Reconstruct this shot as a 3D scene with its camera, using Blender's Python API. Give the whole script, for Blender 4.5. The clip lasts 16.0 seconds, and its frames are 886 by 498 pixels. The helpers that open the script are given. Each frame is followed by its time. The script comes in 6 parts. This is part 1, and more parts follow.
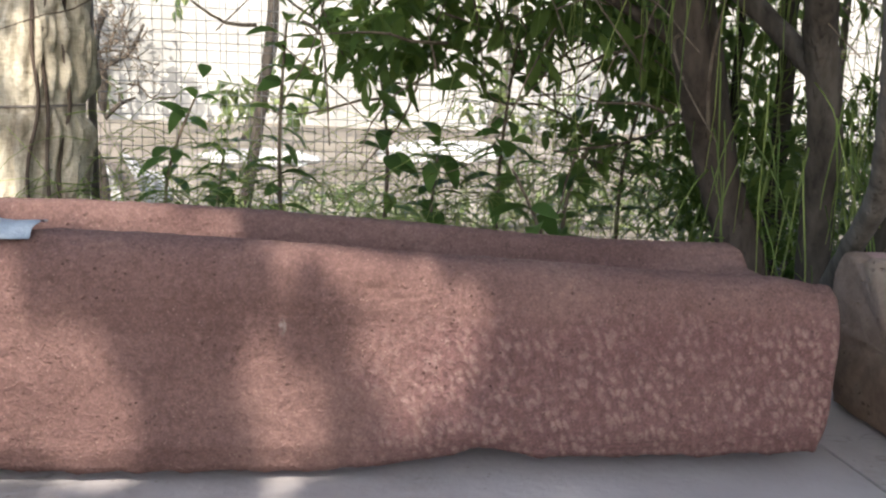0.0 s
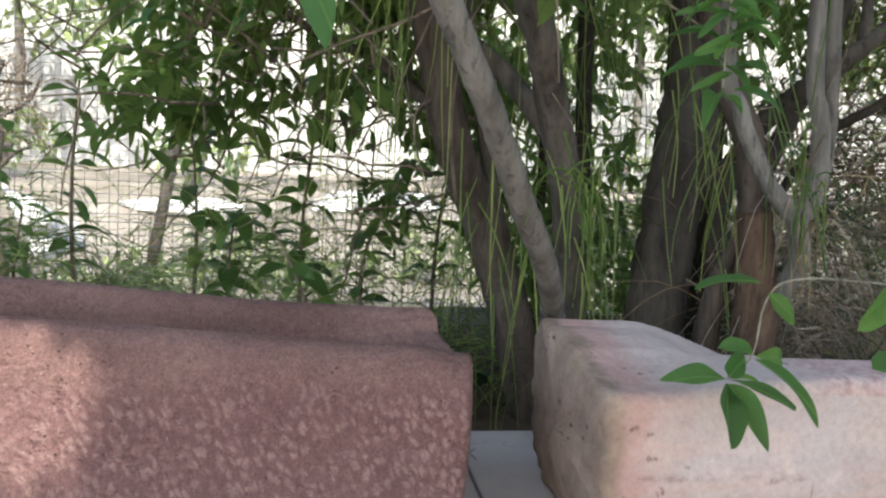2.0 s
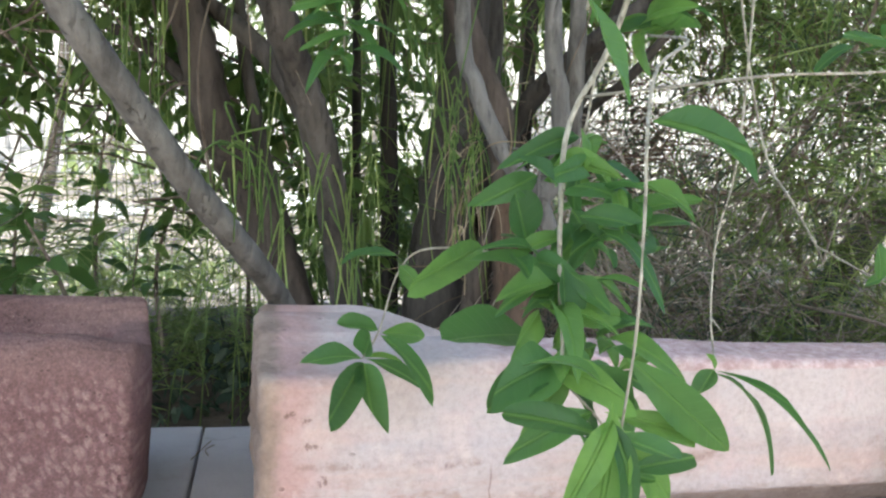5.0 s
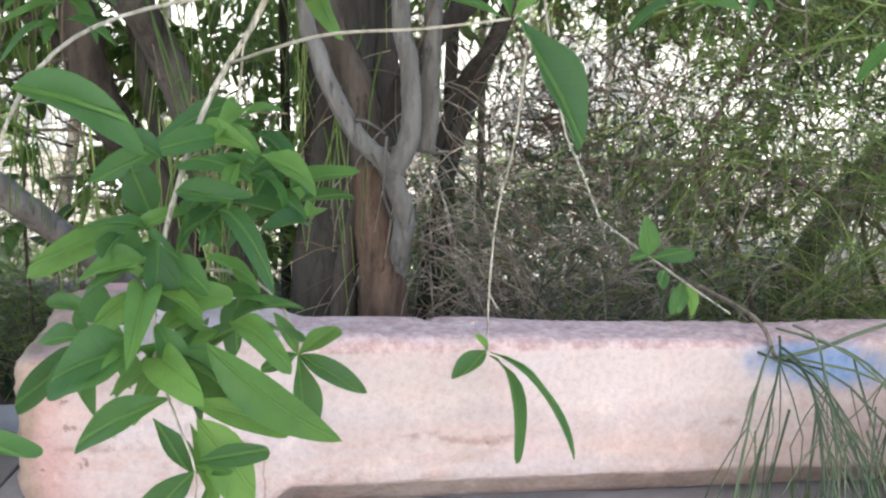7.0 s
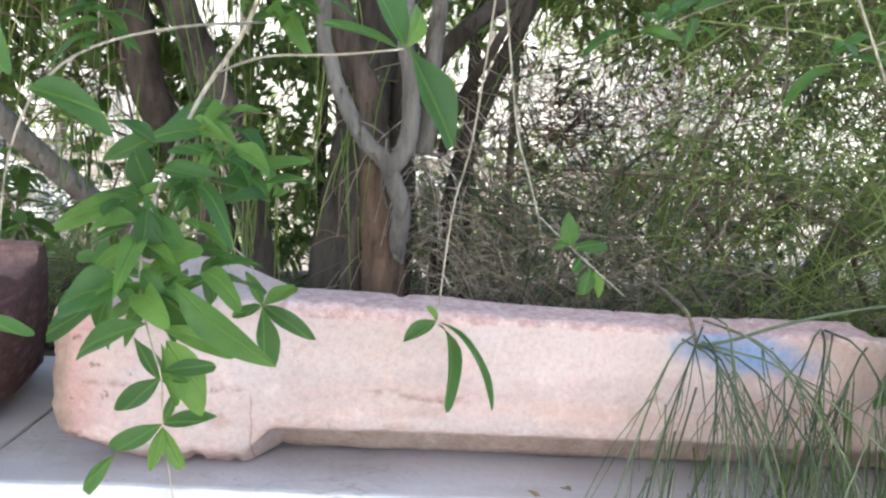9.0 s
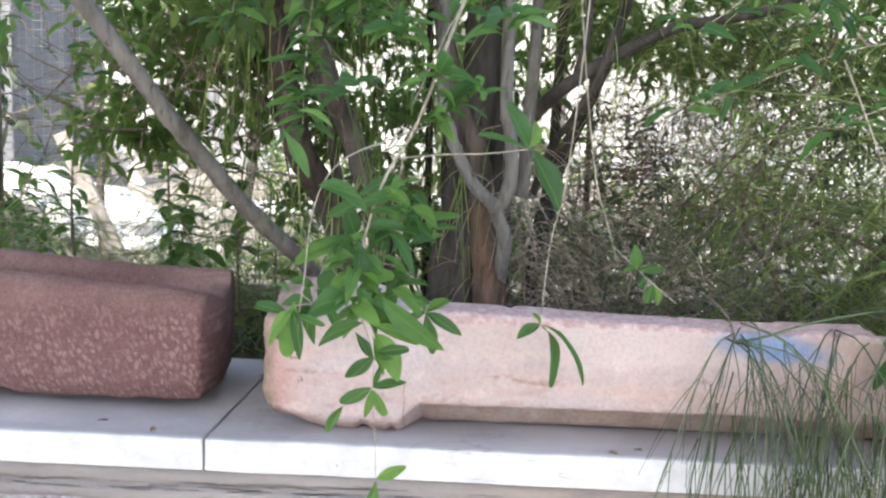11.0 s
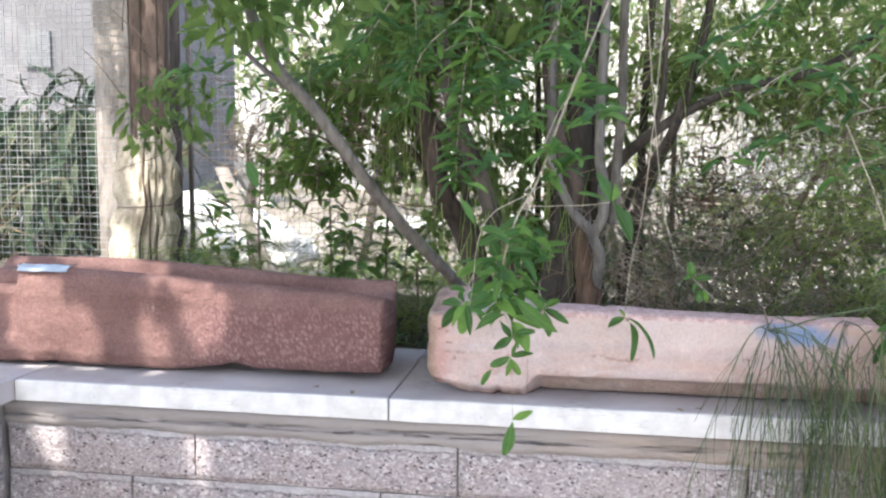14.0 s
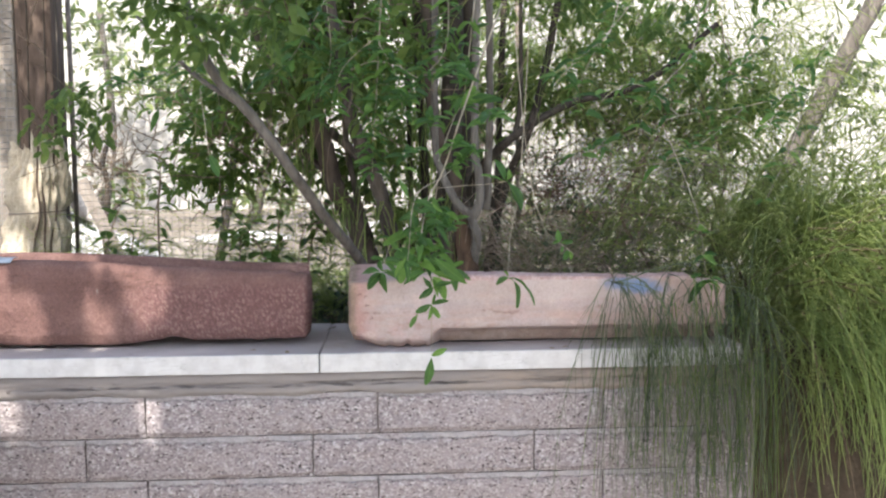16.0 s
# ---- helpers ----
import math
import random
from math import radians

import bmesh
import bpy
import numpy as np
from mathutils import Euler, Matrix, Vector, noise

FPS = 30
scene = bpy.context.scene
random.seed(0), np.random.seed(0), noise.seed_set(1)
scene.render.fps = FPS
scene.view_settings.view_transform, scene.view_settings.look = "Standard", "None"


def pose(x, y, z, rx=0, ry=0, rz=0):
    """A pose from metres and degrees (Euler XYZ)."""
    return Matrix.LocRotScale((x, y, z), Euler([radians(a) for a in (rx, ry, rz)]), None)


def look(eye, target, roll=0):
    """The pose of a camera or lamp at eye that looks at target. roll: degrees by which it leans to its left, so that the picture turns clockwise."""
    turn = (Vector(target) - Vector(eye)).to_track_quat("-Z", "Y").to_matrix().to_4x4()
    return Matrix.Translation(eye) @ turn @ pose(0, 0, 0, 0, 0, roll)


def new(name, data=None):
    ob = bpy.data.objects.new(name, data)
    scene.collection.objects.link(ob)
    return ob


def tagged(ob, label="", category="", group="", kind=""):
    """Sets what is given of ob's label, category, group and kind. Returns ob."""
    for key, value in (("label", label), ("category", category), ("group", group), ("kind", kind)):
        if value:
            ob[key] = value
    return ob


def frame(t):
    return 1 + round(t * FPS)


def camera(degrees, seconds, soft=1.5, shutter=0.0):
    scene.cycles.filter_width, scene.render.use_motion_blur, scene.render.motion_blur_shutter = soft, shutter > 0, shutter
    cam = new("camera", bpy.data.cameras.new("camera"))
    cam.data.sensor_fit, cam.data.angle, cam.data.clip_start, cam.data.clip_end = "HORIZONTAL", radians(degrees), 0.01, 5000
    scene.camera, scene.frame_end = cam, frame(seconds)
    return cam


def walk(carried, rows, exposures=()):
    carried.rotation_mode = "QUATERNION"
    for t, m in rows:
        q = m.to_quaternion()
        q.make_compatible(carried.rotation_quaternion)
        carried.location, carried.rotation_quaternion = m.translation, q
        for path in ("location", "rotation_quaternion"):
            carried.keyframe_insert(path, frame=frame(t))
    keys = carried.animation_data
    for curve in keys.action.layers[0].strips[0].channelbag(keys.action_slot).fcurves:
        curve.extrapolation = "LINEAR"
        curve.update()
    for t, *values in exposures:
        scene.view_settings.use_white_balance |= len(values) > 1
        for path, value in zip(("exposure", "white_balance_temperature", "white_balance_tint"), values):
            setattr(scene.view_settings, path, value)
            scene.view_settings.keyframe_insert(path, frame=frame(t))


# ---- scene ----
cam = camera(54.0, 16.0, soft=2.3)
PATH = [
    (0, (-0.465, -0.58, 1.312), (-0.228, 1.379, 0.984), 1.9),
    (0.5, (-0.403, -0.574, 1.318), (-0.157, 1.386, 1.004), 2.7),
    (1, (-0.327, -0.587, 1.324), (-0.106, 1.379, 1.032), 3.1),
    (1.5, (-0.248, -0.602, 1.33), (-0.021, 1.368, 1.072), 3.0),
    (2, (-0.171, -0.62, 1.342), (0.113, 1.348, 1.124), 2.7),
    (2.5, (-0.119, -0.635, 1.346), (0.15, 1.338, 1.153), 3.1),
    (3, (-0.1, -0.646, 1.351), (0.125, 1.333, 1.172), 2.5),
    (3.5, (-0.085, -0.649, 1.351), (0.154, 1.326, 1.147), 2.1),
    (4, (-0.044, -0.659, 1.347), (0.204, 1.316, 1.15), 1.5),
    (4.5, (-0.005, -0.661, 1.342), (0.33, 1.298, 1.12), 1.3),
    (5, (0.07, -0.619, 1.326), (0.469, 1.329, 1.118), 1.8),
    (7.5, (0.345, -0.634, 1.33), (0.545, 1.336, 1.048), 1.4),
    (8, (0.376, -0.683, 1.327), (0.558, 1.288, 1.043), 2.5),
    (8.5, (0.395, -0.724, 1.331), (0.617, 1.243, 1.046), 3.9),
    (9, (0.389, -0.758, 1.33), (0.474, 1.223, 1.07), 3.2),
    (9.5, (0.367, -0.786, 1.336), (0.326, 1.2, 1.104), 1.9),
    (10, (0.355, -0.855, 1.346), (0.311, 1.134, 1.141), 2.3),
    (12.5, (0.329, -1.36, 1.419), (0.069, 0.606, 1.16), 1.1),
    (13, (0.355, -1.429, 1.428), (0.024, 0.528, 1.182), 1.0),
    (13.5, (0.363, -1.475, 1.428), (0.014, 0.482, 1.202), 0.4),
    (14, (0.341, -1.52, 1.437), (0.029, 0.445, 1.231), 0.4),
    (14.5, (0.295, -1.585, 1.427), (0.076, 0.389, 1.192), -0.7),
    (15, (0.242, -1.68, 1.403), (0.228, 0.306, 1.167), -0.5),
    (15.5, (0.194, -1.791, 1.366), (0.285, 0.2, 1.205), 0.7),
    (16, (0.17, -1.907, 1.378), (0.28, 0.084, 1.223), -0.4),
]
walk(cam, [(t, look(eye, target, roll)) for t, eye, target, roll in PATH],
     [(0.0, 1.56, 6900, 8), (1.0, 1.7, 6800, 6), (2.0, 1.92, 6650, 4), (4.5, 2.24, 6350, 3), (7.5, 2.44, 6450, 7), (10.0, 2.36, 6500, 7), (12.5, 2.2, 6450, 9), (14.5, 2.09, 6500, 9), (16.0, 1.8, 6750, 9)])

# ---- world, sun, exposure ----
SUN_EL, SUN_AZ = 50.0, 9.0  # elevation; azimuth of the light's travel, degrees from +y towards +x
world = bpy.data.worlds.new("sky")
scene.world = world
world.use_nodes = True
wn = world.node_tree
sky = wn.nodes.new("ShaderNodeTexSky")
sky.sky_type = "NISHITA"
sky.sun_disc = False
sky.sun_elevation = radians(SUN_EL)
sky.sun_rotation = radians(180 + SUN_AZ)
sky.dust_density = 2.5
back = wn.nodes["Background"]
wn.links.new(sky.outputs[0], back.inputs[0])
back.inputs[1].default_value = 0.15
sun = new("sun", bpy.data.lights.new("sun", "SUN"))
sun.data.energy = 2.6
sun.data.angle = radians(0.53)
sun.data.color = (1.0, 0.96, 0.9)
sun.matrix_world = look((0, 0, 0), (math.sin(radians(SUN_AZ)) * math.cos(radians(SUN_EL)),
                                    math.cos(radians(SUN_AZ)) * math.cos(radians(SUN_EL)), -math.sin(radians(SUN_EL))))

# ---- materials ----


class Mat:
    """A node material with short calls for the usual nodes."""

    def __init__(self, name, rough=0.8, spec=0.3):
        self.m = bpy.data.materials.new(name)
        self.m.use_nodes = True
        self.t = self.m.node_tree
        self.b = self.t.nodes["Principled BSDF"]
        self.b.inputs["Roughness"].default_value = rough
        self.b.inputs["Specular IOR Level"].default_value = spec
        self.co = self.t.nodes.new("ShaderNodeTexCoord").outputs["Object"]

    def put(self, sock, v):
        if hasattr(v, "is_linked") or isinstance(v, bpy.types.NodeSocket):
            self.t.links.new(v, sock)
        else:
            sock.default_value = v

    def stretch(self, s, rot=(0, 0, 0)):
        n = self.t.nodes.new("ShaderNodeMapping")
        self.t.links.new(self.co, n.inputs[0])
        n.inputs["Scale"].default_value = s
        n.inputs["Rotation"].default_value = [radians(a) for a in rot]
        return n.outputs[0]

    def noise(self, scale, detail=4, rough=0.6, vec=None, dist=0.0):
        n = self.t.nodes.new("ShaderNodeTexNoise")
        self.t.links.new(vec or self.co, n.inputs["Vector"])
        n.inputs["Scale"].default_value, n.inputs["Detail"].default_value = scale, detail
        n.inputs["Roughness"].default_value, n.inputs["Distortion"].default_value = rough, dist
        return n.outputs[0]

    def cells(self, scale, vec=None, feature="F1", out="Distance"):
        n = self.t.nodes.new("ShaderNodeTexVoronoi")
        n.feature = feature
        self.t.links.new(vec or self.co, n.inputs["Vector"])
        n.inputs["Scale"].default_value = scale
        return n.outputs[out]

    def face(self, scale, lean):
        """Places on an upright face: along it and up it, slanted by lean."""
        n = self.t.nodes.new("ShaderNodeCombineXYZ")
        self.put(n.inputs[0], self.math("MULTIPLY", self.math("ADD", self.axis(0), self.math("MULTIPLY", self.axis(2), lean)), scale[0]))
        self.put(n.inputs[1], self.math("MULTIPLY", self.axis(2), scale[1]))
        return n.outputs[0]

    def flat_cells(self, scale, vec):
        n = self.t.nodes.new("ShaderNodeTexVoronoi")
        n.voronoi_dimensions = "2D"
        self.t.links.new(vec, n.inputs["Vector"])
        n.inputs["Scale"].default_value = scale
        n.inputs["Randomness"].default_value = 0.85
        return n.outputs["Distance"]

    def warp(self, vec, amount, scale):
        """The places vec, pushed about by noise."""
        n = self.t.nodes.new("ShaderNodeTexNoise")
        self.t.links.new(vec, n.inputs["Vector"])
        n.inputs["Scale"].default_value = scale
        k = self.t.nodes.new("ShaderNodeVectorMath")
        k.operation = "MULTIPLY_ADD"
        self.t.links.new(n.outputs[1], k.inputs[0])
        k.inputs[1].default_value = (amount, amount, amount)
        self.t.links.new(vec, k.inputs[2])
        return k.outputs[0]

    def ramp(self, fac, *stops):
        n = self.t.nodes.new("ShaderNodeValToRGB")
        self.t.links.new(fac, n.inputs[0])
        e = n.color_ramp.elements
        while len(e) < len(stops):
            e.new(0.5)
        for el, (p, c) in zip(e, stops):
            el.position = p
            el.color = (*c, 1) if isinstance(c, tuple) else (c, c, c, 1)
        return n.outputs[0]

    def mix(self, fac, a, b, kind="MIX"):
        n = self.t.nodes.new("ShaderNodeMix")
        n.data_type, n.blend_type = "RGBA", kind
        self.put(n.inputs[0], fac)
        for i, v in ((6, a), (7, b)):
            self.put(n.inputs[i], (*v, 1) if isinstance(v, tuple) else v)
        return n.outputs[2]

    def math(self, op, a, b=0.0, c=0.0):
        n = self.t.nodes.new("ShaderNodeMath")
        n.operation = op
        for i, v in enumerate((a, b, c)):
            self.put(n.inputs[i], v)
        return n.outputs[0]

    def axis(self, k):
        n = self.t.nodes.new("ShaderNodeSeparateXYZ")
        self.t.links.new(self.co, n.inputs[0])
        return n.outputs[k]

    def step(self, v, a, b):
        n = self.t.nodes.new("ShaderNodeMapRange")
        n.interpolation_type = "SMOOTHSTEP"
        self.put(n.inputs[0], v)
        n.inputs[1].default_value, n.inputs[2].default_value = a, b
        return n.outputs[0]

    def blot(self, x, z, rx, rz, rag=1.0):
        """A ragged spot round (x, z) in the thing's own places."""
        dx = self.math("MULTIPLY", self.math("SUBTRACT", self.axis(0), x), 1 / rx)
        dz = self.math("MULTIPLY", self.math("SUBTRACT", self.axis(2), z), 1 / rz)
        d = self.math("ADD", self.math("ADD", self.math("MULTIPLY", dx, dx), self.math("MULTIPLY", dz, dz)), self.math("MULTIPLY", self.noise(240, 5, 0.75), rag))
        return self.step(d, 0.5 * rag + 0.8, 0.5 * rag - 0.3)

    def rand(self, island=False):
        if island:
            return self.t.nodes.new("ShaderNodeNewGeometry").outputs["Random Per Island"]
        return self.t.nodes.new("ShaderNodeObjectInfo").outputs["Random"]

    def finish(self, colour, *bumps):
        self.put(self.b.inputs["Base Color"], (*colour, 1) if isinstance(colour, tuple) else colour)
        last = None
        for height, depth in bumps:
            n = self.t.nodes.new("ShaderNodeBump")
            n.inputs["Distance"].default_value = depth
            n.inputs["Strength"].default_value = 1.0
            self.t.links.new(height, n.inputs["Height"])
            if last:
                self.t.links.new(last, n.inputs["Normal"])
            last = n.outputs[0]
        if last:
            self.t.links.new(last, self.b.inputs["Normal"])
        return self.m


def red_stone():
    m = Mat("red_sandstone", 0.92, 0.15)
    big = m.noise(5, 5, 0.6)
    grain = m.noise(420, 3, 0.7)
    grit = m.noise(150, 5, 0.75)
    col = m.ramp(big, (0.3, (0.145, 0.081, 0.073)), (0.52, (0.195, 0.113, 0.101)), (0.75, (0.25, 0.152, 0.132)))
    # dressed end: short soft tool strokes, leaning
    strokes = m.math("SUBTRACT", 1.0, m.flat_cells(122, m.warp(m.face((1.0, 0.66), 0.3), 0.012, 70)))
    patchy = m.noise(11, 4)
    worked = m.step(m.math("ADD", m.axis(0), m.math("MULTIPLY", m.noise(9, 4), 0.3)), 0.12, 0.26)
    worked = m.math("MULTIPLY", worked, m.step(m.math("ADD", m.axis(2), m.math("MULTIPLY", patchy, 0.04)), 0.185, 0.14))
    hits = m.math("MULTIPLY", m.step(strokes, 0.5, 0.88), m.math("MULTIPLY", m.math("MULTIPLY", worked, m.step(patchy, 0.05, 0.55)), m.step(m.noise(45, 3), 0.3, 0.62)))
    col = m.mix(m.math("MULTIPLY", worked, 0.65), col, (0.145, 0.073, 0.076))
    col = m.mix(m.math("MULTIPLY", hits, 0.6), col, (0.335, 0.22, 0.2))
    # fainter chisel marks over the rest
    faint = m.step(m.noise(120, 4, 0.65, m.stretch((1.0, 0.6, 0.45), (0, -14, 0)), 1.0), 0.5, 0.72)
    col = m.mix(m.math("MULTIPLY", m.math("MULTIPLY", faint, m.step(m.noise(8, 3), 0.4, 0.6)), 0.3), col, (0.285, 0.175, 0.145))
    band = m.noise(5, 4, 0.65, m.stretch((0.3, 1, 7)))
    col = m.mix(m.math("MULTIPLY", m.step(band, 0.52, 0.68), 0.25), col, (0.105, 0.06, 0.053))
    veins = m.step(m.math("ABSOLUTE", m.math("SUBTRACT", m.noise(4, 5, 0.6, m.stretch((0.25, 1, 4))), 0.5)), 0.01, 0.0)
    col = m.mix(m.math("MULTIPLY", m.math("MULTIPLY", veins, m.step(m.noise(5, 3), 0.58, 0.66)), 0.3), col, (0.07, 0.04, 0.036))
    spark = m.math("MULTIPLY", m.step(m.cells(230), 0.22, 0.06), m.step(m.noise(90, 2), 0.45, 0.6))
    col = m.mix(m.math("MULTIPLY", spark, 0.5), col, (0.42, 0.3, 0.25))
    holes = m.math("MULTIPLY", m.step(m.cells(150, m.stretch((1, 1, 1.5))), 0.24, 0.08), m.step(m.noise(28, 3), 0.5, 0.62))
    col = m.mix(m.math("MULTIPLY", holes, 0.6), col, (0.06, 0.033, 0.03))
    col = m.mix(1.0, col, m.ramp(grit, (0.3, 0.78), (0.5, 1.0), (0.7, 1.2)), "MULTIPLY")
    col = m.mix(1.0, col, m.ramp(grain, (0.36, 0.84), (0.52, 1.0), (0.66, 1.22)), "MULTIPLY")
    mark = m.math("MULTIPLY", m.blot(-0.049, 0.134, 0.004, 0.009, 4.5), m.step(m.axis(1), -0.085, -0.095))
    col = m.mix(m.math("MULTIPLY", mark, 0.4), col, (0.42, 0.38, 0.36))
    for sx, sz, rx, rz in ((0.022, 0.168, 0.016, 0.0035), (0.045, 0.159, 0.022, 0.003), (0.066, 0.155, 0.016, 0.0025)):
        cut = m.math("MULTIPLY", m.blot(sx, sz, rx, rz, 2.0), m.step(m.axis(1), -0.07, -0.08))
        col = m.mix(m.math("MULTIPLY", cut, 0.5), col, (0.075, 0.042, 0.036))
    drip = m.math("MULTIPLY", m.step(m.noise(60, 4, 0.7), 0.7, 0.77), 0.35)
    col = m.mix(drip, col, (0.4, 0.34, 0.31))
    return m.finish(col, (grain, 0.0014), (grit, 0.0035), (m.noise(40, 4), 0.005), (m.math("MULTIPLY", strokes, worked), 0.0012), (holes, -0.002))


def pink_stone():
    m = Mat("pink_sandstone", 0.93, 0.12)
    big = m.noise(5, 5)
    col = m.ramp(big, (0.3, (0.315, 0.237, 0.222)), (0.5, (0.38, 0.3, 0.283)), (0.7, (0.44, 0.366, 0.35)))
    beds = m.noise(4, 6, 0.7, m.stretch((0.5, 1, 8)))
    col = m.mix(m.math("MULTIPLY", m.step(beds, 0.47, 0.64), 0.55), col, (0.46, 0.315, 0.27))
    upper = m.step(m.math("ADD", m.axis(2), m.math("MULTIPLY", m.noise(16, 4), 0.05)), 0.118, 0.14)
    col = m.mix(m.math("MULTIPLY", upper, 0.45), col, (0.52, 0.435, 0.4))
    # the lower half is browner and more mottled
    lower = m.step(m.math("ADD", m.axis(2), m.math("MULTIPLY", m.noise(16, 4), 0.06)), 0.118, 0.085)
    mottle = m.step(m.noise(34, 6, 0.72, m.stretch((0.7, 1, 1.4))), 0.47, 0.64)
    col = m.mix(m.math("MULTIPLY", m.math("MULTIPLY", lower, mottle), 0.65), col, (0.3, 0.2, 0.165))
    blush = m.step(m.noise(13, 5, 0.7), 0.5, 0.7)
    col = m.mix(m.math("MULTIPLY", blush, 0.5), col, (0.48, 0.305, 0.285))
    lilac = m.step(m.noise(8, 4, 0.6, m.stretch((0.8, 1, 1.2), (0, 30, 0))), 0.52, 0.66)
    col = m.mix(m.math("MULTIPLY", lilac, 0.3), col, (0.47, 0.42, 0.435))
    red_end = m.step(m.math("ADD", m.axis(0), m.math("MULTIPLY", m.noise(14, 4), 0.12)), 0.12, 0.065)
    col = m.mix(m.math("MULTIPLY", red_end, 0.6), col, (0.37, 0.19, 0.168))
    brown = m.step(m.math("ADD", m.axis(0), m.math("MULTIPLY", m.noise(12, 4), 0.1)), 0.6, 0.68)
    col = m.mix(m.math("MULTIPLY", m.math("MULTIPLY", brown, m.step(m.noise(18, 5, 0.7), 0.32, 0.56)), 0.55), col, (0.37, 0.255, 0.215))
    # rough rim, pinker than the face
    rim = m.math("MULTIPLY", m.step(m.math("ADD", m.axis(2), m.math("MULTIPLY", m.noise(60, 4), 0.006)), 0.1555, 0.158), m.step(m.axis(0), 0.13, 0.2))
    col = m.mix(m.math("MULTIPLY", rim, 0.8), col, m.ramp(m.noise(110, 4, 0.7), (0.38, (0.36, 0.215, 0.2)), (0.62, (0.55, 0.4, 0.375))))
    # undercut face: grime and the shade beneath the lip, both put into the colour
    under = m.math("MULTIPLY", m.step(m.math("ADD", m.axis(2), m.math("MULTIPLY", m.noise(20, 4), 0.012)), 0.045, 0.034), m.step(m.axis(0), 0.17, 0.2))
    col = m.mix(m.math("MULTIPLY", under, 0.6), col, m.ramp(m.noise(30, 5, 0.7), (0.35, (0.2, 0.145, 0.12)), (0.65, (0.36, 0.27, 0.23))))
    line = m.math("MULTIPLY", m.step(m.math("ABSOLUTE", m.math("SUBTRACT", m.math("ADD", m.axis(0), m.math("MULTIPLY", m.noise(40, 4), 0.008)), 0.169)), 0.0012, 0.0003), m.step(m.axis(2), 0.085, 0.07))
    col = m.mix(m.math("MULTIPLY", line, 0.6), col, (0.22, 0.14, 0.12))
    # bedding line at mid height, its ledge's shadow painted in
    seam_shadow = m.math("ADD", m.axis(2), m.math("MULTIPLY", m.noise(7, 5, 0.65), 0.05))
    seam_shadow = m.step(m.math("ABSOLUTE", m.math("SUBTRACT", seam_shadow, 0.112)), 0.006, 0.0006)
    seam_shadow = m.math("MULTIPLY", seam_shadow, m.step(m.noise(22, 5, 0.7), 0.5, 0.64))
    col = m.mix(m.math("MULTIPLY", seam_shadow, 0.6), col, (0.22, 0.135, 0.112))
    pits = m.cells(75, m.stretch((1, 1, 1.7), (0, 20, 0)))
    pit = m.math("MULTIPLY", m.step(pits, 0.26, 0.06), m.step(m.math("ADD", m.noise(20, 4), m.math("MULTIPLY", red_end, 0.1)), 0.62, 0.7))
    col = m.mix(m.math("MULTIPLY", pit, 0.55), col, (0.18, 0.1, 0.085))
    for spot in (m.blot(0.004, 0.126, 0.006, 0.004, 4.5), m.blot(0.017, 0.121, 0.006, 0.004, 4.5), m.blot(0.022, 0.1, 0.011, 0.004, 4.5), m.blot(0.03, 0.073, 0.006, 0.006, 4.5)):
        col = m.mix(m.math("MULTIPLY", m.math("MULTIPLY", spot, m.step(m.axis(1), -0.08, -0.09)), 0.75), col, (0.13, 0.075, 0.065))
    pale = m.step(m.noise(26, 5, 0.72), 0.55, 0.68)
    col = m.mix(m.math("MULTIPLY", pale, 0.35), col, (0.56, 0.48, 0.43))
    # brown grime on the left end, with the shade between the troughs painted in
    grime_shade = m.step(m.math("ADD", m.axis(0), m.math("MULTIPLY", m.noise(30, 4), 0.03)), 0.02, 0.004)
    col = m.mix(m.math("MULTIPLY", grime_shade, 0.8), col, m.ramp(m.noise(25, 4), (0.35, (0.165, 0.122, 0.09)), (0.65, (0.3, 0.23, 0.175))))
    # blue paint rubbed on the upper face
    dx = m.math("MULTIPLY", m.math("SUBTRACT", m.axis(0), 0.635), 13.0)
    dz = m.math("MULTIPLY", m.math("ADD", m.math("SUBTRACT", m.axis(2), 0.137), m.math("MULTIPLY", m.math("SUBTRACT", m.axis(0), 0.635), 0.08)), 48.0)
    blot = m.math("ADD", m.math("ADD", m.math("MULTIPLY", dx, dx), m.math("MULTIPLY", dz, dz)), m.math("MULTIPLY", m.noise(38, 5, 0.7), 2.4))
    col = m.mix(m.math("MULTIPLY", m.math("MULTIPLY", m.step(blot, 2.7, 1.1), m.step(m.axis(1), -0.09, -0.103)), 0.95), col, (0.17, 0.25, 0.4))
    fine = m.noise(190, 5, 0.75)
    col = m.mix(1.0, col, m.ramp(fine, (0.33, 0.86), (0.5, 1.0), (0.68, 1.08)), "MULTIPLY")
    return m.finish(col, (fine, 0.0011), (m.noise(30, 4, 0.6), 0.0045), (pit, -0.004))


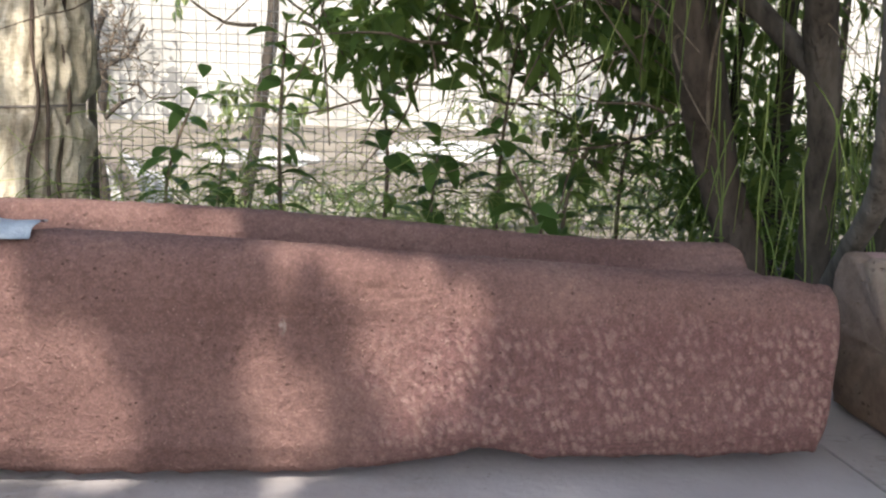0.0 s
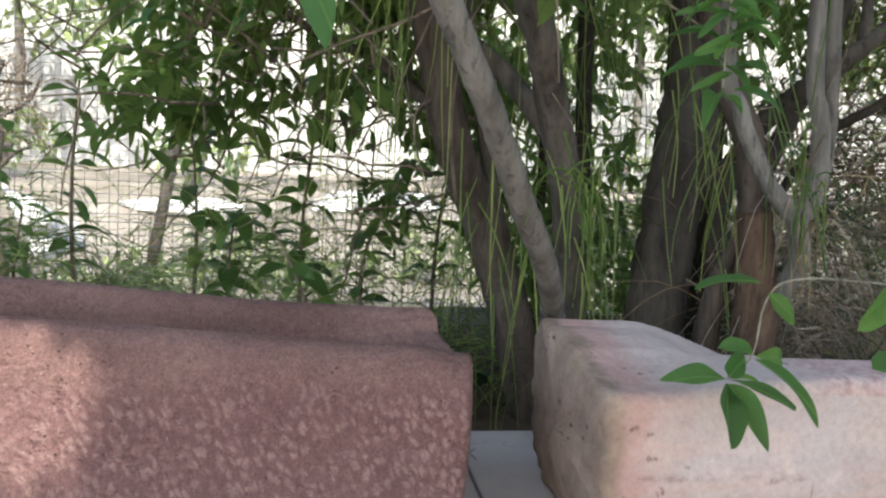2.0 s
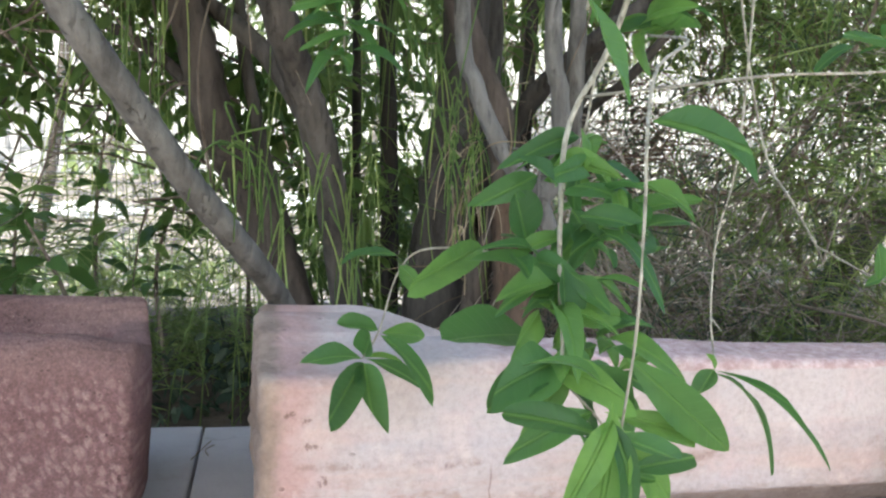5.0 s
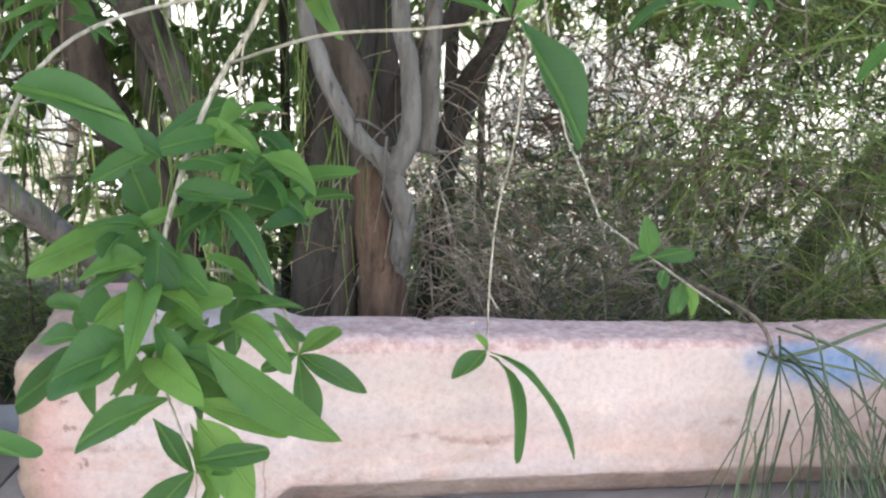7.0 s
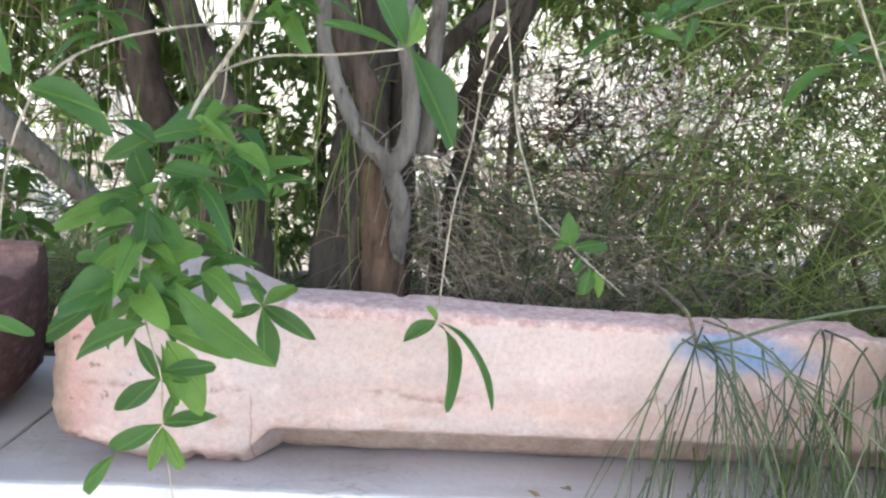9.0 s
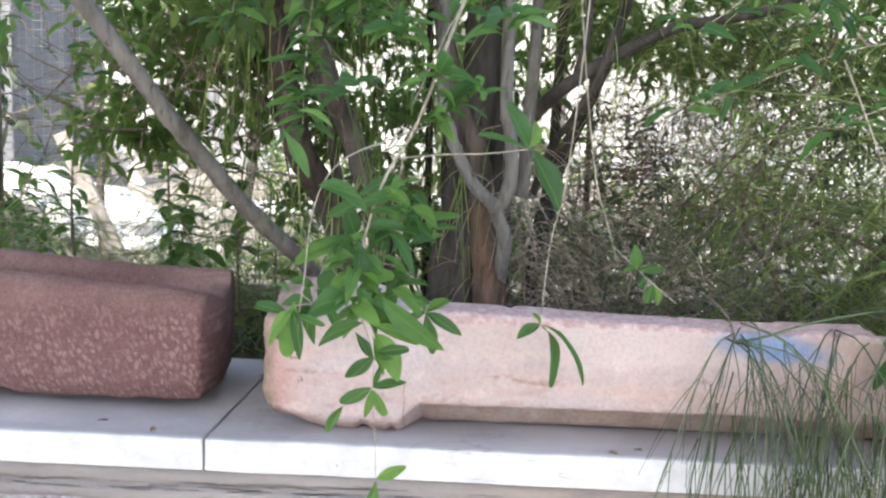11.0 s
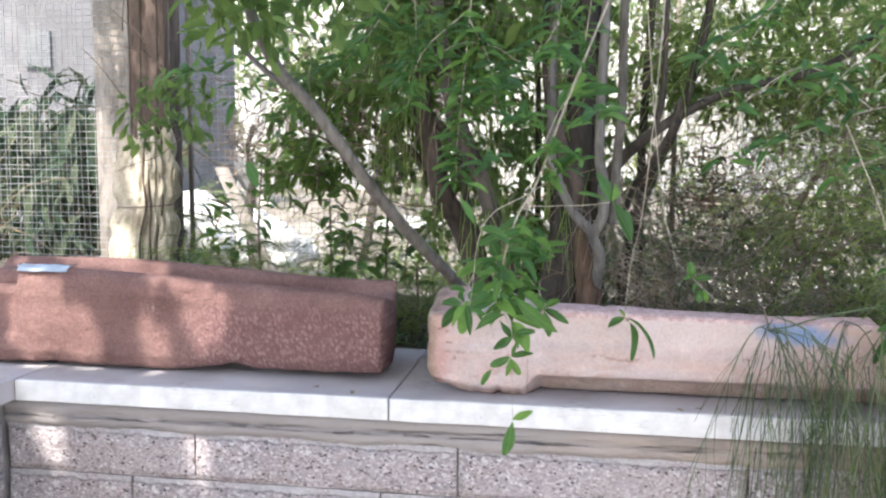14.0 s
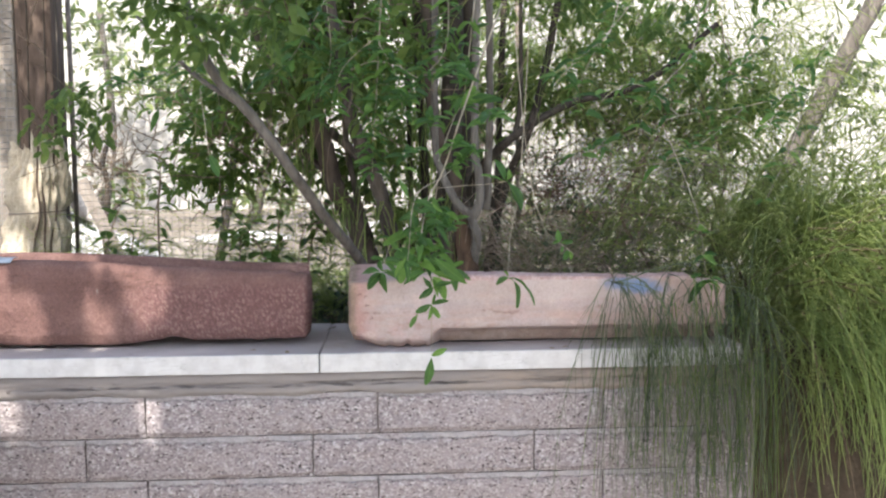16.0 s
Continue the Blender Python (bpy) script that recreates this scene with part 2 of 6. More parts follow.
def coping_stone():
    m = Mat("pale_coping_stone", 0.75, 0.3)
    col = m.ramp(m.noise(3.5, 5), (0.3, (0.32, 0.288, 0.29)), (0.55, (0.405, 0.37, 0.375)), (0.75, (0.47, 0.435, 0.44)))
    stain = m.step(m.noise(9, 6, 0.72), 0.52, 0.7)
    col = m.mix(m.math("MULTIPLY", stain, 0.45), col, (0.285, 0.245, 0.22))
    streak = m.step(m.noise(14, 5, 0.7, m.stretch((0.25, 1, 1))), 0.56, 0.68)
    col = m.mix(m.math("MULTIPLY", streak, 0.25), col, (0.25, 0.215, 0.2))
    front = m.step(m.axis(1), 0.012, 0.003)
    col = m.mix(m.math("MULTIPLY", front, 0.85), col, m.ramp(m.noise(30, 4), (0.35, (0.46, 0.452, 0.447)), (0.6, (0.57, 0.568, 0.562))))
    crack = m.step(m.math("ABSOLUTE", m.math("SUBTRACT", m.noise(5, 5, 0.6, m.stretch((0.35, 1, 4))), 0.5)), 0.006, 0.0)
    col = m.mix(m.math("MULTIPLY", m.math("MULTIPLY", crack, m.step(m.noise(4, 2), 0.5, 0.6)), 0.45), col, (0.2, 0.18, 0.17))
    dots = m.math("MULTIPLY", m.step(m.cells(60), 0.14, 0.06), m.step(m.noise(8, 2), 0.52, 0.6))
    col = m.mix(m.math("MULTIPLY", dots, 0.5), col, (0.18, 0.155, 0.14))
    return m.finish(col, (m.noise(120, 4, 0.7), 0.0012), (m.noise(18, 3), 0.002))


def block_stone():
    """Crushed pinkish stone chips in grey cement, with a smooth margin along the top."""
    m = Mat("split_face_block", 0.95, 0.15)
    chip = m.cells(230, m.stretch((0.75, 1, 1.1)), out="Color")
    col = m.ramp(chip, (0.08, (0.17, 0.15, 0.156)), (0.35, (0.245, 0.212, 0.218)), (0.65, (0.31, 0.272, 0.276)), (0.93, (0.47, 0.44, 0.438)))
    col = m.mix(m.math("MULTIPLY", m.step(m.noise(5, 5, 0.65), 0.42, 0.66), 0.3), col, (0.26, 0.225, 0.225))
    col = m.mix(m.math("MULTIPLY", m.rand(), 0.25), col, (0.33, 0.28, 0.275))
    grit = m.noise(190, 4, 0.75)
    col = m.mix(1.0, col, m.ramp(grit, (0.32, 0.78), (0.5, 1.0), (0.68, 1.15)), "MULTIPLY")
    pit = m.step(m.cells(125, m.stretch((0.7, 1, 1.35), (0, 12, 0))), 0.36, 0.16)
    pit = m.math("MULTIPLY", pit, m.step(m.noise(75, 4), 0.49, 0.55))
    col = m.mix(m.math("MULTIPLY", pit, 0.9), col, (0.055, 0.044, 0.046))
    smooth = m.step(m.math("ADD", m.axis(2), m.math("ADD", m.math("MULTIPLY", m.noise(55, 6, 0.75), 0.02), m.math("MULTIPLY", m.noise(9, 3), 0.018))), 0.0985, 0.1045)
    col = m.mix(m.math("MULTIPLY", m.math("MULTIPLY", smooth, m.step(m.noise(14, 4), 0.3, 0.5)), 0.75), col, m.ramp(m.noise(40, 5, 0.7), (0.35, (0.23, 0.217, 0.222)), (0.65, (0.35, 0.332, 0.335))))
    rough = m.math("SUBTRACT", 1.0, smooth)
    return m.finish(col, (m.math("MULTIPLY", grit, rough), 0.0014), (m.math("MULTIPLY", m.noise(60, 5, 0.75), rough), 0.0032), (m.math("MULTIPLY", pit, rough), -0.004))


def mortar(name="mortar", bed=False):
    m = Mat(name, 0.95, 0.1)
    col = m.ramp(m.noise(7, 5, 0.6, m.stretch((0.4, 1, 3))), (0.3, (0.185, 0.166, 0.16)), (0.55, (0.25, 0.226, 0.218)), (0.75, (0.295, 0.267, 0.252)))
    height = m.noise(90, 4, 0.7)
    if bed:
        tan = m.step(m.math("ADD", m.axis(0), m.math("MULTIPLY", m.noise(5, 4, 0.6, m.stretch((0.5, 1, 4))), 1.2)), 0.85, 1.15)
        col = m.mix(m.math("MULTIPLY", tan, 0.35), col, (0.33, 0.245, 0.18))
        lines = m.noise(9, 6, 0.7, m.stretch((0.28, 1, 9)))
        crack = m.step(m.math("ABSOLUTE", m.math("SUBTRACT", lines, 0.47)), 0.022, 0.004)
        crack = m.math("MULTIPLY", crack, m.step(m.noise(6, 4), 0.4, 0.52))
        near = m.math("ABSOLUTE", m.math("SUBTRACT", m.axis(2), m.math("MULTIPLY", m.noise(8, 3), 0.022)))
        crack = m.math("MULTIPLY", crack, m.step(near, 0.008, 0.002))
        col = m.mix(m.math("MULTIPLY", crack, 0.5), col, (0.09, 0.08, 0.076))
        smear = m.step(m.noise(5, 6, 0.7, m.stretch((0.6, 1, 3))), 0.55, 0.66)
        col = m.mix(m.math("MULTIPLY", smear, 0.4), col, (0.11, 0.1, 0.096))
        height = m.math("SUBTRACT", height, m.math("MULTIPLY", crack, 1.5))
    return m.finish(col, (height, 0.003))


def bark(name, dark, light, scale=40.0):
    m = Mat(name, 0.9, 0.15)
    along = m.stretch((1, 1, 0.22))
    n = m.noise(scale, 5, 0.65, along)
    col = m.ramp(n, (0.3, dark), (0.68, light))
    col = m.mix(m.math("MULTIPLY", m.step(m.noise(11, 3), 0.5, 0.7), 0.35), col, tuple(0.6 * v for v in light))
    furrow = m.noise(scale * 3.5, 5, 0.7, m.stretch((1, 1, 0.16)), 0.6)
    crack = m.math("MULTIPLY", m.step(furrow, 0.46, 0.36), m.step(m.noise(23, 4), 0.35, 0.6))
    col = m.mix(m.math("MULTIPLY", crack, 0.4), col, tuple(0.6 * v for v in dark))
    lichen = m.step(m.noise(34, 5, 0.7), 0.6, 0.72)
    col = m.mix(m.math("MULTIPLY", lichen, 0.3), col, tuple(1.25 * v for v in light))
    return m.finish(col, (n, 0.005), (crack, -0.0015), (m.noise(160, 3), 0.0015))


def leaf_mat(name, dark, mid, light, gloss=0.35, island=True, thin=0.35, rib=False):
    m = Mat(name, gloss + 0.06, 0.3)
    r = m.rand(island)
    col = m.ramp(r, (0.0, dark), (0.5, mid), (0.85, light), (1.0, tuple(1.15 * v for v in light)))
    col = m.mix(m.math("MULTIPLY", m.step(m.noise(38, 4), 0.4, 0.75), 0.5), col, dark)
    bump = m.noise(70, 2)
    if rib:
        across = m.math("ABSOLUTE", m.axis(1))
        line = m.step(across, 0.0011, 0.0003)
        veins = m.step(m.math("SINE", m.math("MULTIPLY", m.math("SUBTRACT", m.axis(0), m.math("MULTIPLY", across, 0.8)), 950.0)), 0.75, 1.0)
        col = m.mix(m.math("MULTIPLY", line, 0.4), col, tuple(1.3 * v for v in light))
        col = m.mix(m.math("MULTIPLY", veins, 0.05), col, light)
        bump = m.math("SUBTRACT", bump, m.math("ADD", line, m.math("MULTIPLY", veins, 0.15)))
    out = m.finish(col, (bump, 0.001))
    tr = m.t.nodes.new("ShaderNodeBsdfTranslucent")
    m.t.links.new(m.mix(0.5, col, light), tr.inputs[0])
    ms = m.t.nodes.new("ShaderNodeMixShader")
    ms.inputs[0].default_value = thin
    m.t.links.new(m.b.outputs[0], ms.inputs[1])
    m.t.links.new(tr.outputs[0], ms.inputs[2])
    m.t.links.new(ms.outputs[0], m.t.nodes["Material Output"].inputs[0])
    return out


def plain(name, a, b, scale, rough=0.85, bump=0.003, metal=0.0, spec=0.3):
    m = Mat(name, rough, spec)
    m.b.inputs["Metallic"].default_value = metal
    n = m.noise(scale, 5, 0.65)
    return m.finish(m.ramp(n, (0.3, a), (0.7, b)), (m.noise(scale * 6, 4), bump))


def soil_mat():
    m = Mat("soil", 0.95, 0.1)
    near = m.ramp(m.noise(18, 6, 0.7), (0.3, (0.05, 0.037, 0.027)), (0.6, (0.12, 0.09, 0.065)), (0.8, (0.2, 0.16, 0.11)))
    far = m.ramp(m.noise(1.3, 6, 0.7), (0.3, (0.15, 0.128, 0.1)), (0.5, (0.24, 0.21, 0.175)), (0.75, (0.36, 0.33, 0.29)))
    dist = m.math("ADD", m.axis(1), m.math("MULTIPLY", m.noise(2, 3), 0.6))
    return m.finish(m.mix(m.step(dist, 1.7, 2.6), near, far), (m.noise(60, 5, 0.7), 0.01))


def sackcloth():
    """Coarse woven cream cloth; brown blotches put the shade of creases into it."""
    m = Mat("cream_sackcloth", 0.95, 0.1)
    col = m.ramp(m.noise(9, 5, 0.65), (0.3, (0.36, 0.3, 0.225)), (0.7, (0.64, 0.57, 0.455)))
    col = m.mix(m.math("MULTIPLY", m.step(m.noise(7, 5, 0.7, m.stretch((1, 1, 0.4))), 0.5, 0.66), 0.6), col, (0.2, 0.145, 0.1))
    weave = m.math("ADD", m.noise(420, 1, 0.5, m.stretch((1, 1, 0.15))), m.noise(420, 1, 0.5, m.stretch((0.15, 0.15, 1))))
    col = m.mix(1.0, col, m.ramp(m.math("MULTIPLY", weave, 0.5), (0.35, 0.78), (0.65, 1.12)), "MULTIPLY")
    return m.finish(col, (m.noise(35, 4, 0.6), 0.008), (weave, 0.0012))


RED, PINK, COPE, BLOCK, MORTAR, BED = red_stone(), pink_stone(), coping_stone(), block_stone(), mortar(), mortar("mortar_bed", True)
BARK_GREY = bark("grey_bark", (0.075, 0.066, 0.058), (0.19, 0.17, 0.15))
BARK_PALE = bark("pale_grey_bark", (0.1, 0.09, 0.081), (0.225, 0.205, 0.185))
BARK_DEEP = bark("blackish_bark", (0.03, 0.025, 0.021), (0.095, 0.08, 0.067))
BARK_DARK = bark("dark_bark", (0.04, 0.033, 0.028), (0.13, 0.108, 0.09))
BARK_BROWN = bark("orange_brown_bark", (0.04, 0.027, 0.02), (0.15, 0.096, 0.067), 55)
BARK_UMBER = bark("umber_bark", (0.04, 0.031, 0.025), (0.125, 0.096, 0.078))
PALE_BARK = bark("pale_bark", (0.3, 0.27, 0.24), (0.55, 0.52, 0.48), 12)
TWIG = bark("pale_twig_bark", (0.26, 0.22, 0.16), (0.5, 0.45, 0.36), 120)
TWIG_BROWN = bark("dry_twig_bark", (0.11, 0.08, 0.06), (0.28, 0.22, 0.165), 90)
TWIG_DRY = bark("pale_dry_twig", (0.21, 0.16, 0.125), (0.44, 0.37, 0.3), 90)
TWIG_RED = bark("dead_red_twig", (0.12, 0.075, 0.055), (0.26, 0.17, 0.13), 90)
LEAF_NEAR = leaf_mat("bright_leaf", (0.042, 0.105, 0.036), (0.075, 0.175, 0.05), (0.165, 0.3, 0.066), 0.36, False, 0.55, True)
LEAF = leaf_mat("green_leaf", (0.066, 0.118, 0.033), (0.112, 0.185, 0.048), (0.2, 0.28, 0.074), 0.42, True, 0.58)
LEAF_FRESH = leaf_mat("fresh_leaf", (0.115, 0.184, 0.0431), (0.196, 0.299, 0.069), (0.31, 0.414, 0.112), 0.45, True, 0.5)
LEAF_OLIVE = leaf_mat("olive_leaf", (0.0675, 0.108, 0.0473), (0.128, 0.176, 0.0675), (0.27, 0.311, 0.135), 0.5, True, 0.42)
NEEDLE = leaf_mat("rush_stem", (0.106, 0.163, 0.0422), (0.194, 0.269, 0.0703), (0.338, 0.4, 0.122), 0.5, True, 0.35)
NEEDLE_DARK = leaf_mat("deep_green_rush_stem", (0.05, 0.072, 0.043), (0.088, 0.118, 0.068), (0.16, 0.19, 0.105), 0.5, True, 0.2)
# Yellow-green rush; sunlight through the stems is put into its lightness.
NEEDLE_BRIGHT = leaf_mat("sunlit_rush_stem", (0.14, 0.2, 0.062), (0.25, 0.33, 0.105), (0.39, 0.45, 0.165), 0.5, True, 0.5)
STRAW = leaf_mat("dry_stem", (0.1, 0.07, 0.04), (0.2, 0.15, 0.09), (0.34, 0.27, 0.17), 0.7, True, 0.1)
REED = leaf_mat("dark_reed", (0.02, 0.036, 0.02), (0.036, 0.06, 0.032), (0.09, 0.105, 0.06), 0.75, True, 0.2)
SOIL = soil_mat()
WIRE = plain("galvanised_wire", (0.24, 0.237, 0.232), (0.4, 0.395, 0.385), 60, 0.5, 0.0005, 0.3)
RUST = plain("rusty_steel", (0.13, 0.11, 0.1), (0.27, 0.225, 0.195), 40, 0.75, 0.001)
CLOTH = sackcloth()
TIMBER = bark("weathered_timber", (0.05, 0.035, 0.03), (0.17, 0.125, 0.1), 30)
GREY_TIMBER = bark("pale_weathered_timber", (0.2, 0.17, 0.145), (0.42, 0.37, 0.33), 26)
WHITE_ROCK = plain("white_limestone", (0.4, 0.388, 0.37), (0.68, 0.665, 0.64), 5, 0.9, 0.02)
PLASTER = plain("pale_plaster", (0.3, 0.29, 0.275), (0.57, 0.555, 0.53), 1.3, 0.95, 0.01)
DARK_METAL = plain("dark_grey_metal", (0.08, 0.085, 0.09), (0.16, 0.165, 0.17), 9, 0.5, 0.001)
FILM = plain("pale_blue_plastic", (0.25, 0.29, 0.34), (0.4, 0.44, 0.49), 30, 0.35, 0.002)
# Dark lilac-grey: the wall's shade is put into its colour.
SHED = plain("shaded_lilac_render", (0.085, 0.085, 0.09), (0.17, 0.165, 0.172), 2.4, 0.9, 0.005)
PAVING = plain("grey_paving", (0.25, 0.23, 0.21), (0.4, 0.37, 0.34), 3, 0.9, 0.004)

# ---- building helpers ----


def mesh_of(name, verts, faces, mat, base=(0, 0, 0), smooth=True):
    me = bpy.data.meshes.new(name)
    v = np.asarray(verts, float) - np.asarray(base, float)
    me.from_pydata(v.tolist(), [], faces if isinstance(faces, list) else faces.tolist())
    me.materials.append(mat)
    if smooth:
        me.polygons.foreach_set("use_smooth", [True] * len(me.polygons))
    me.update()
    return me


def thing(name, base, label, category, group="", kind=""):
    """An Empty at the foot of a thing that is made of parts."""
    ob = new(name)
    ob.location = base
    ob.empty_display_size = 0.05
    return tagged(ob, label, category, group, kind)


def whole(name, verts, faces, mat, base, label, category, group="", kind="", smooth=True):
    """A thing that is one mesh."""
    ob = new(name, mesh_of(name, verts, faces, mat, base, smooth))
    ob.location = base
    return tagged(ob, label, category, group, kind)


def foot(ob):
    p = Vector((0, 0, 0))
    while ob:
        p += ob.location
        ob = ob.parent
    return p


def part(name, verts, faces, mat, parent, label="", smooth=True, kind=""):
    """One mesh under a thing or a part; verts in world places."""
    ob = new(name, mesh_of(name, verts, faces, mat, foot(parent), smooth))
    ob.parent = parent
    return tagged(ob, label, kind=kind)


def curve_pts(pts, n):
    """n points on a smooth curve through pts."""
    p = np.asarray(pts, float)
    if len(p) == 2:
        return p[0] + np.linspace(0, 1, n)[:, None] * (p[1] - p[0])
    q = np.vstack([2 * p[0] - p[1], p, 2 * p[-1] - p[-2]])
    out = []
    for u in np.linspace(0, len(p) - 1 - 1e-9, n):
        i = int(u)
        f = u - i
        a, b, c, d = q[i:i + 4]
        out.append(0.5 * (2 * b + (c - a) * f + (2 * a - 5 * b + 4 * c - d) * f * f + (3 * b - a - 3 * c + d) * f ** 3))
    return np.array(out)


def tube(pts, r0, r1, sides=8, n=None, rough=0.0, rng=None):
    """A tapered round rod along a smooth curve: verts, faces."""
    c = curve_pts(pts, n or max(2, 4 * (len(pts) - 1) + 1))
    d = np.gradient(c, axis=0)
    d /= np.linalg.norm(d, axis=1)[:, None] + 1e-12
    ref = np.array([0.31, 0.9, 0.3]) if abs(d[0][2]) > 0.8 else np.array([0.1, 0.15, 1.0])
    e = np.cross(d, ref)
    e /= np.linalg.norm(e, axis=1)[:, None] + 1e-12
    g = np.cross(d, e)
    a = np.linspace(0, 2 * np.pi, sides, endpoint=False)
    r = np.linspace(r0, r1, len(c))[:, None, None]
    if rough and rng is not None:
        r = r * (1 + rough * rng.normal(size=(len(c), sides, 1)))
    v = c[:, None] + r * (np.cos(a)[None, :, None] * e[:, None] + np.sin(a)[None, :, None] * g[:, None])
    v = v.reshape(-1, 3)
    f = []
    for i in range(len(c) - 1):
        for j in range(sides):
            k = (j + 1) % sides
            f.append((i * sides + j, i * sides + k, (i + 1) * sides + k, (i + 1) * sides + j))
    f.append(tuple(range(sides - 1, -1, -1)))
    f.append(tuple(range((len(c) - 1) * sides, len(c) * sides)))
    return v, f


def join(pieces):
    verts, faces, n = [], [], 0
    for v, f in pieces:
        verts.append(np.asarray(v))
        faces += [tuple(i + n for i in q) for q in f]
        n += len(v)
    return np.vstack(verts), faces


def leaf_shape(length, width, curl=0.25, fold=0.3, rows=5, blunt=0.5, wave=0.0, bend=0.0):
    """A leaf that lies along +x, its top towards +z: verts, faces."""
    v, f = [], []
    for i in range(rows + 1):
        u = 1 - (1 - i / rows) ** (1 + 0.7 * blunt)
        w = width * 0.5 * (math.sin(math.pi * u ** (0.9 + 0.25 * blunt)) ** (0.95 - 0.5 * blunt * u) + 0.012)
        z = -curl * length * u * u
        x = length * u * (1 - 0.3 * curl * u)
        s = bend * length * u * u
        ripple = wave * width * math.sin(9 * u)
        v += [(x, s - w, z + fold * w + ripple), (x, s, z), (x, s + w, z + fold * w - ripple)]
    for i in range(rows):
        a = 3 * i
        f += [(a, a + 3, a + 4, a + 1), (a + 1, a + 4, a + 5, a + 2)]
    return np.array(v), f


def scatter(shapes, places, aims, ups, sizes, rng):
    """Many leaves in one mesh. aims: the way each points; ups: roughly its top."""
    V, F, n = [], [], 0
    aims = aims / (np.linalg.norm(aims, axis=1)[:, None] + 1e-9)
    side = np.cross(ups, aims)
    side /= np.linalg.norm(side, axis=1)[:, None] + 1e-9
    top = np.cross(aims, side)
    pick = rng.integers(0, len(shapes), len(places))
    for k, (sv, sf) in enumerate(shapes):
        ids = np.nonzero(pick == k)[0]
        if not len(ids):
            continue
        w = (sv[None, :, 0:1] * aims[ids][:, None] + sv[None, :, 1:2] * side[ids][:, None] + sv[None, :, 2:3] * top[ids][:, None])
        w = w * sizes[ids][:, None, None] + places[ids][:, None]
        V.append(w.reshape(-1, 3))
        q = np.array(sf)[None] + (n + np.arange(len(ids)) * len(sv))[:, None, None]
        F.append(q.reshape(-1, 4))
        n += w.shape[0] * w.shape[1]
    return np.vstack(V), np.vstack(F)


def slab(x0, x1, y0, y1, z0, z1, bevel=0.003, cuts=0, wobble=0.0, seed=0):
    """A box with worn edges."""
    bm = bmesh.new()
    bmesh.ops.create_cube(bm, size=1)
    for v in bm.verts:
        v.co = Vector(((x0 + x1) / 2 + v.co.x * (x1 - x0), (y0 + y1) / 2 + v.co.y * (y1 - y0), (z0 + z1) / 2 + v.co.z * (z1 - z0)))
    if cuts:
        bmesh.ops.subdivide_edges(bm, edges=[e for e in bm.edges if abs((e.verts[0].co - e.verts[1].co).x) > 0.01], cuts=cuts, use_grid_fill=True)
    if bevel:
        sharp = [e for e in bm.edges if len(e.link_faces) == 2 and e.calc_face_angle(0) > 0.5]
        bmesh.ops.bevel(bm, geom=sharp, offset=bevel, segments=2, affect="EDGES", profile=0.6)
    if wobble:
        for v in bm.verts:
            p = v.co * 11 + Vector((seed, 0, 0))
            v.co += wobble * Vector((noise.noise(p), noise.noise(p + Vector((7, 3, 1))), noise.noise(p + Vector((1, 9, 4)))))
    bm.verts.index_update()
    out = [tuple(v.co) for v in bm.verts], [tuple(v.index for v in f.verts) for f in bm.faces]
    bm.free()
    return out

# ---- ground ----


def fade(v, a, b):
    t = min(1, max(0, (v - a) / (b - a)))
    return t * t * (3 - 2 * t)


def grid(xs, ys, height):
    v = [(x, y, height(x, y)) for y in ys for x in xs]
    n = len(xs)
    f = [(j * n + i, j * n + i + 1, (j + 1) * n + i + 1, (j + 1) * n + i) for j in range(len(ys) - 1) for i in range(n - 1)]
    return v, f


def ground_height(x, y):
    if y < 0.1:
        return 0.0
    bumpy = 0.02 * noise.noise(Vector((x * 3, y * 3, 0))) + 0.012 * noise.noise(Vector((x * 14, y * 14, 2)))
    dip = 0.17 * fade(y, 1.4, 2.3) * fade(4.2 - y, 0, 0.7) * fade(x, -2.0, -1.7) * fade(1.4 - x, 0, 0.5)
    return 0.962 - dip + bumpy + 0.02 * max(0, y - 4) * (0.6 + 0.4 * noise.noise(Vector((x * 0.2, y * 0.2, 5))))


xs = sorted(set([-150, -60, -25, -12, -7] + [round(-4 + 0.1 * i, 2) for i in range(90)] + [6, 9, 15, 30, 70, 150]))
ys = sorted(set([-60, -20, -8, -3, -1, 0.05, 0.099, 0.101] + [round(0.2 + 0.08 * i, 2) for i in range(38)] + [3.4, 3.8, 4.3, 5, 6, 7.5, 9.5, 12, 16, 22, 35, 70, 150]))
ground = whole("ground", *grid(xs, ys, ground_height), SOIL, (0, 0, 0), "dark garden soil turning to pale dusty ground", "ground", kind="structure")
whole("paving", *slab(-6, 6, -6, 0.02, -0.06, 0.006, 0.004), PAVING, (0, -3, 0), "grey paved walk in front of the wall", "paving", kind="structure", smooth=False)

# ---- wall of blocks ----
wall = whole("wall_front", *slab(-0.74, 1.0, 0.03, 0.3, 0, 0.957, 0.004), MORTAR, (0.1, 0.15, 0), "low garden wall of rough split-face blocks", "wall", kind="structure", smooth=False)
side_wall = whole("wall_side", *slab(-1.05, -0.79, -1.6, 0.29, 0, 0.957, 0.004), MORTAR, (-0.9, -0.6, 0), "low side wall of rough split-face blocks", "wall", kind="structure", smooth=False)



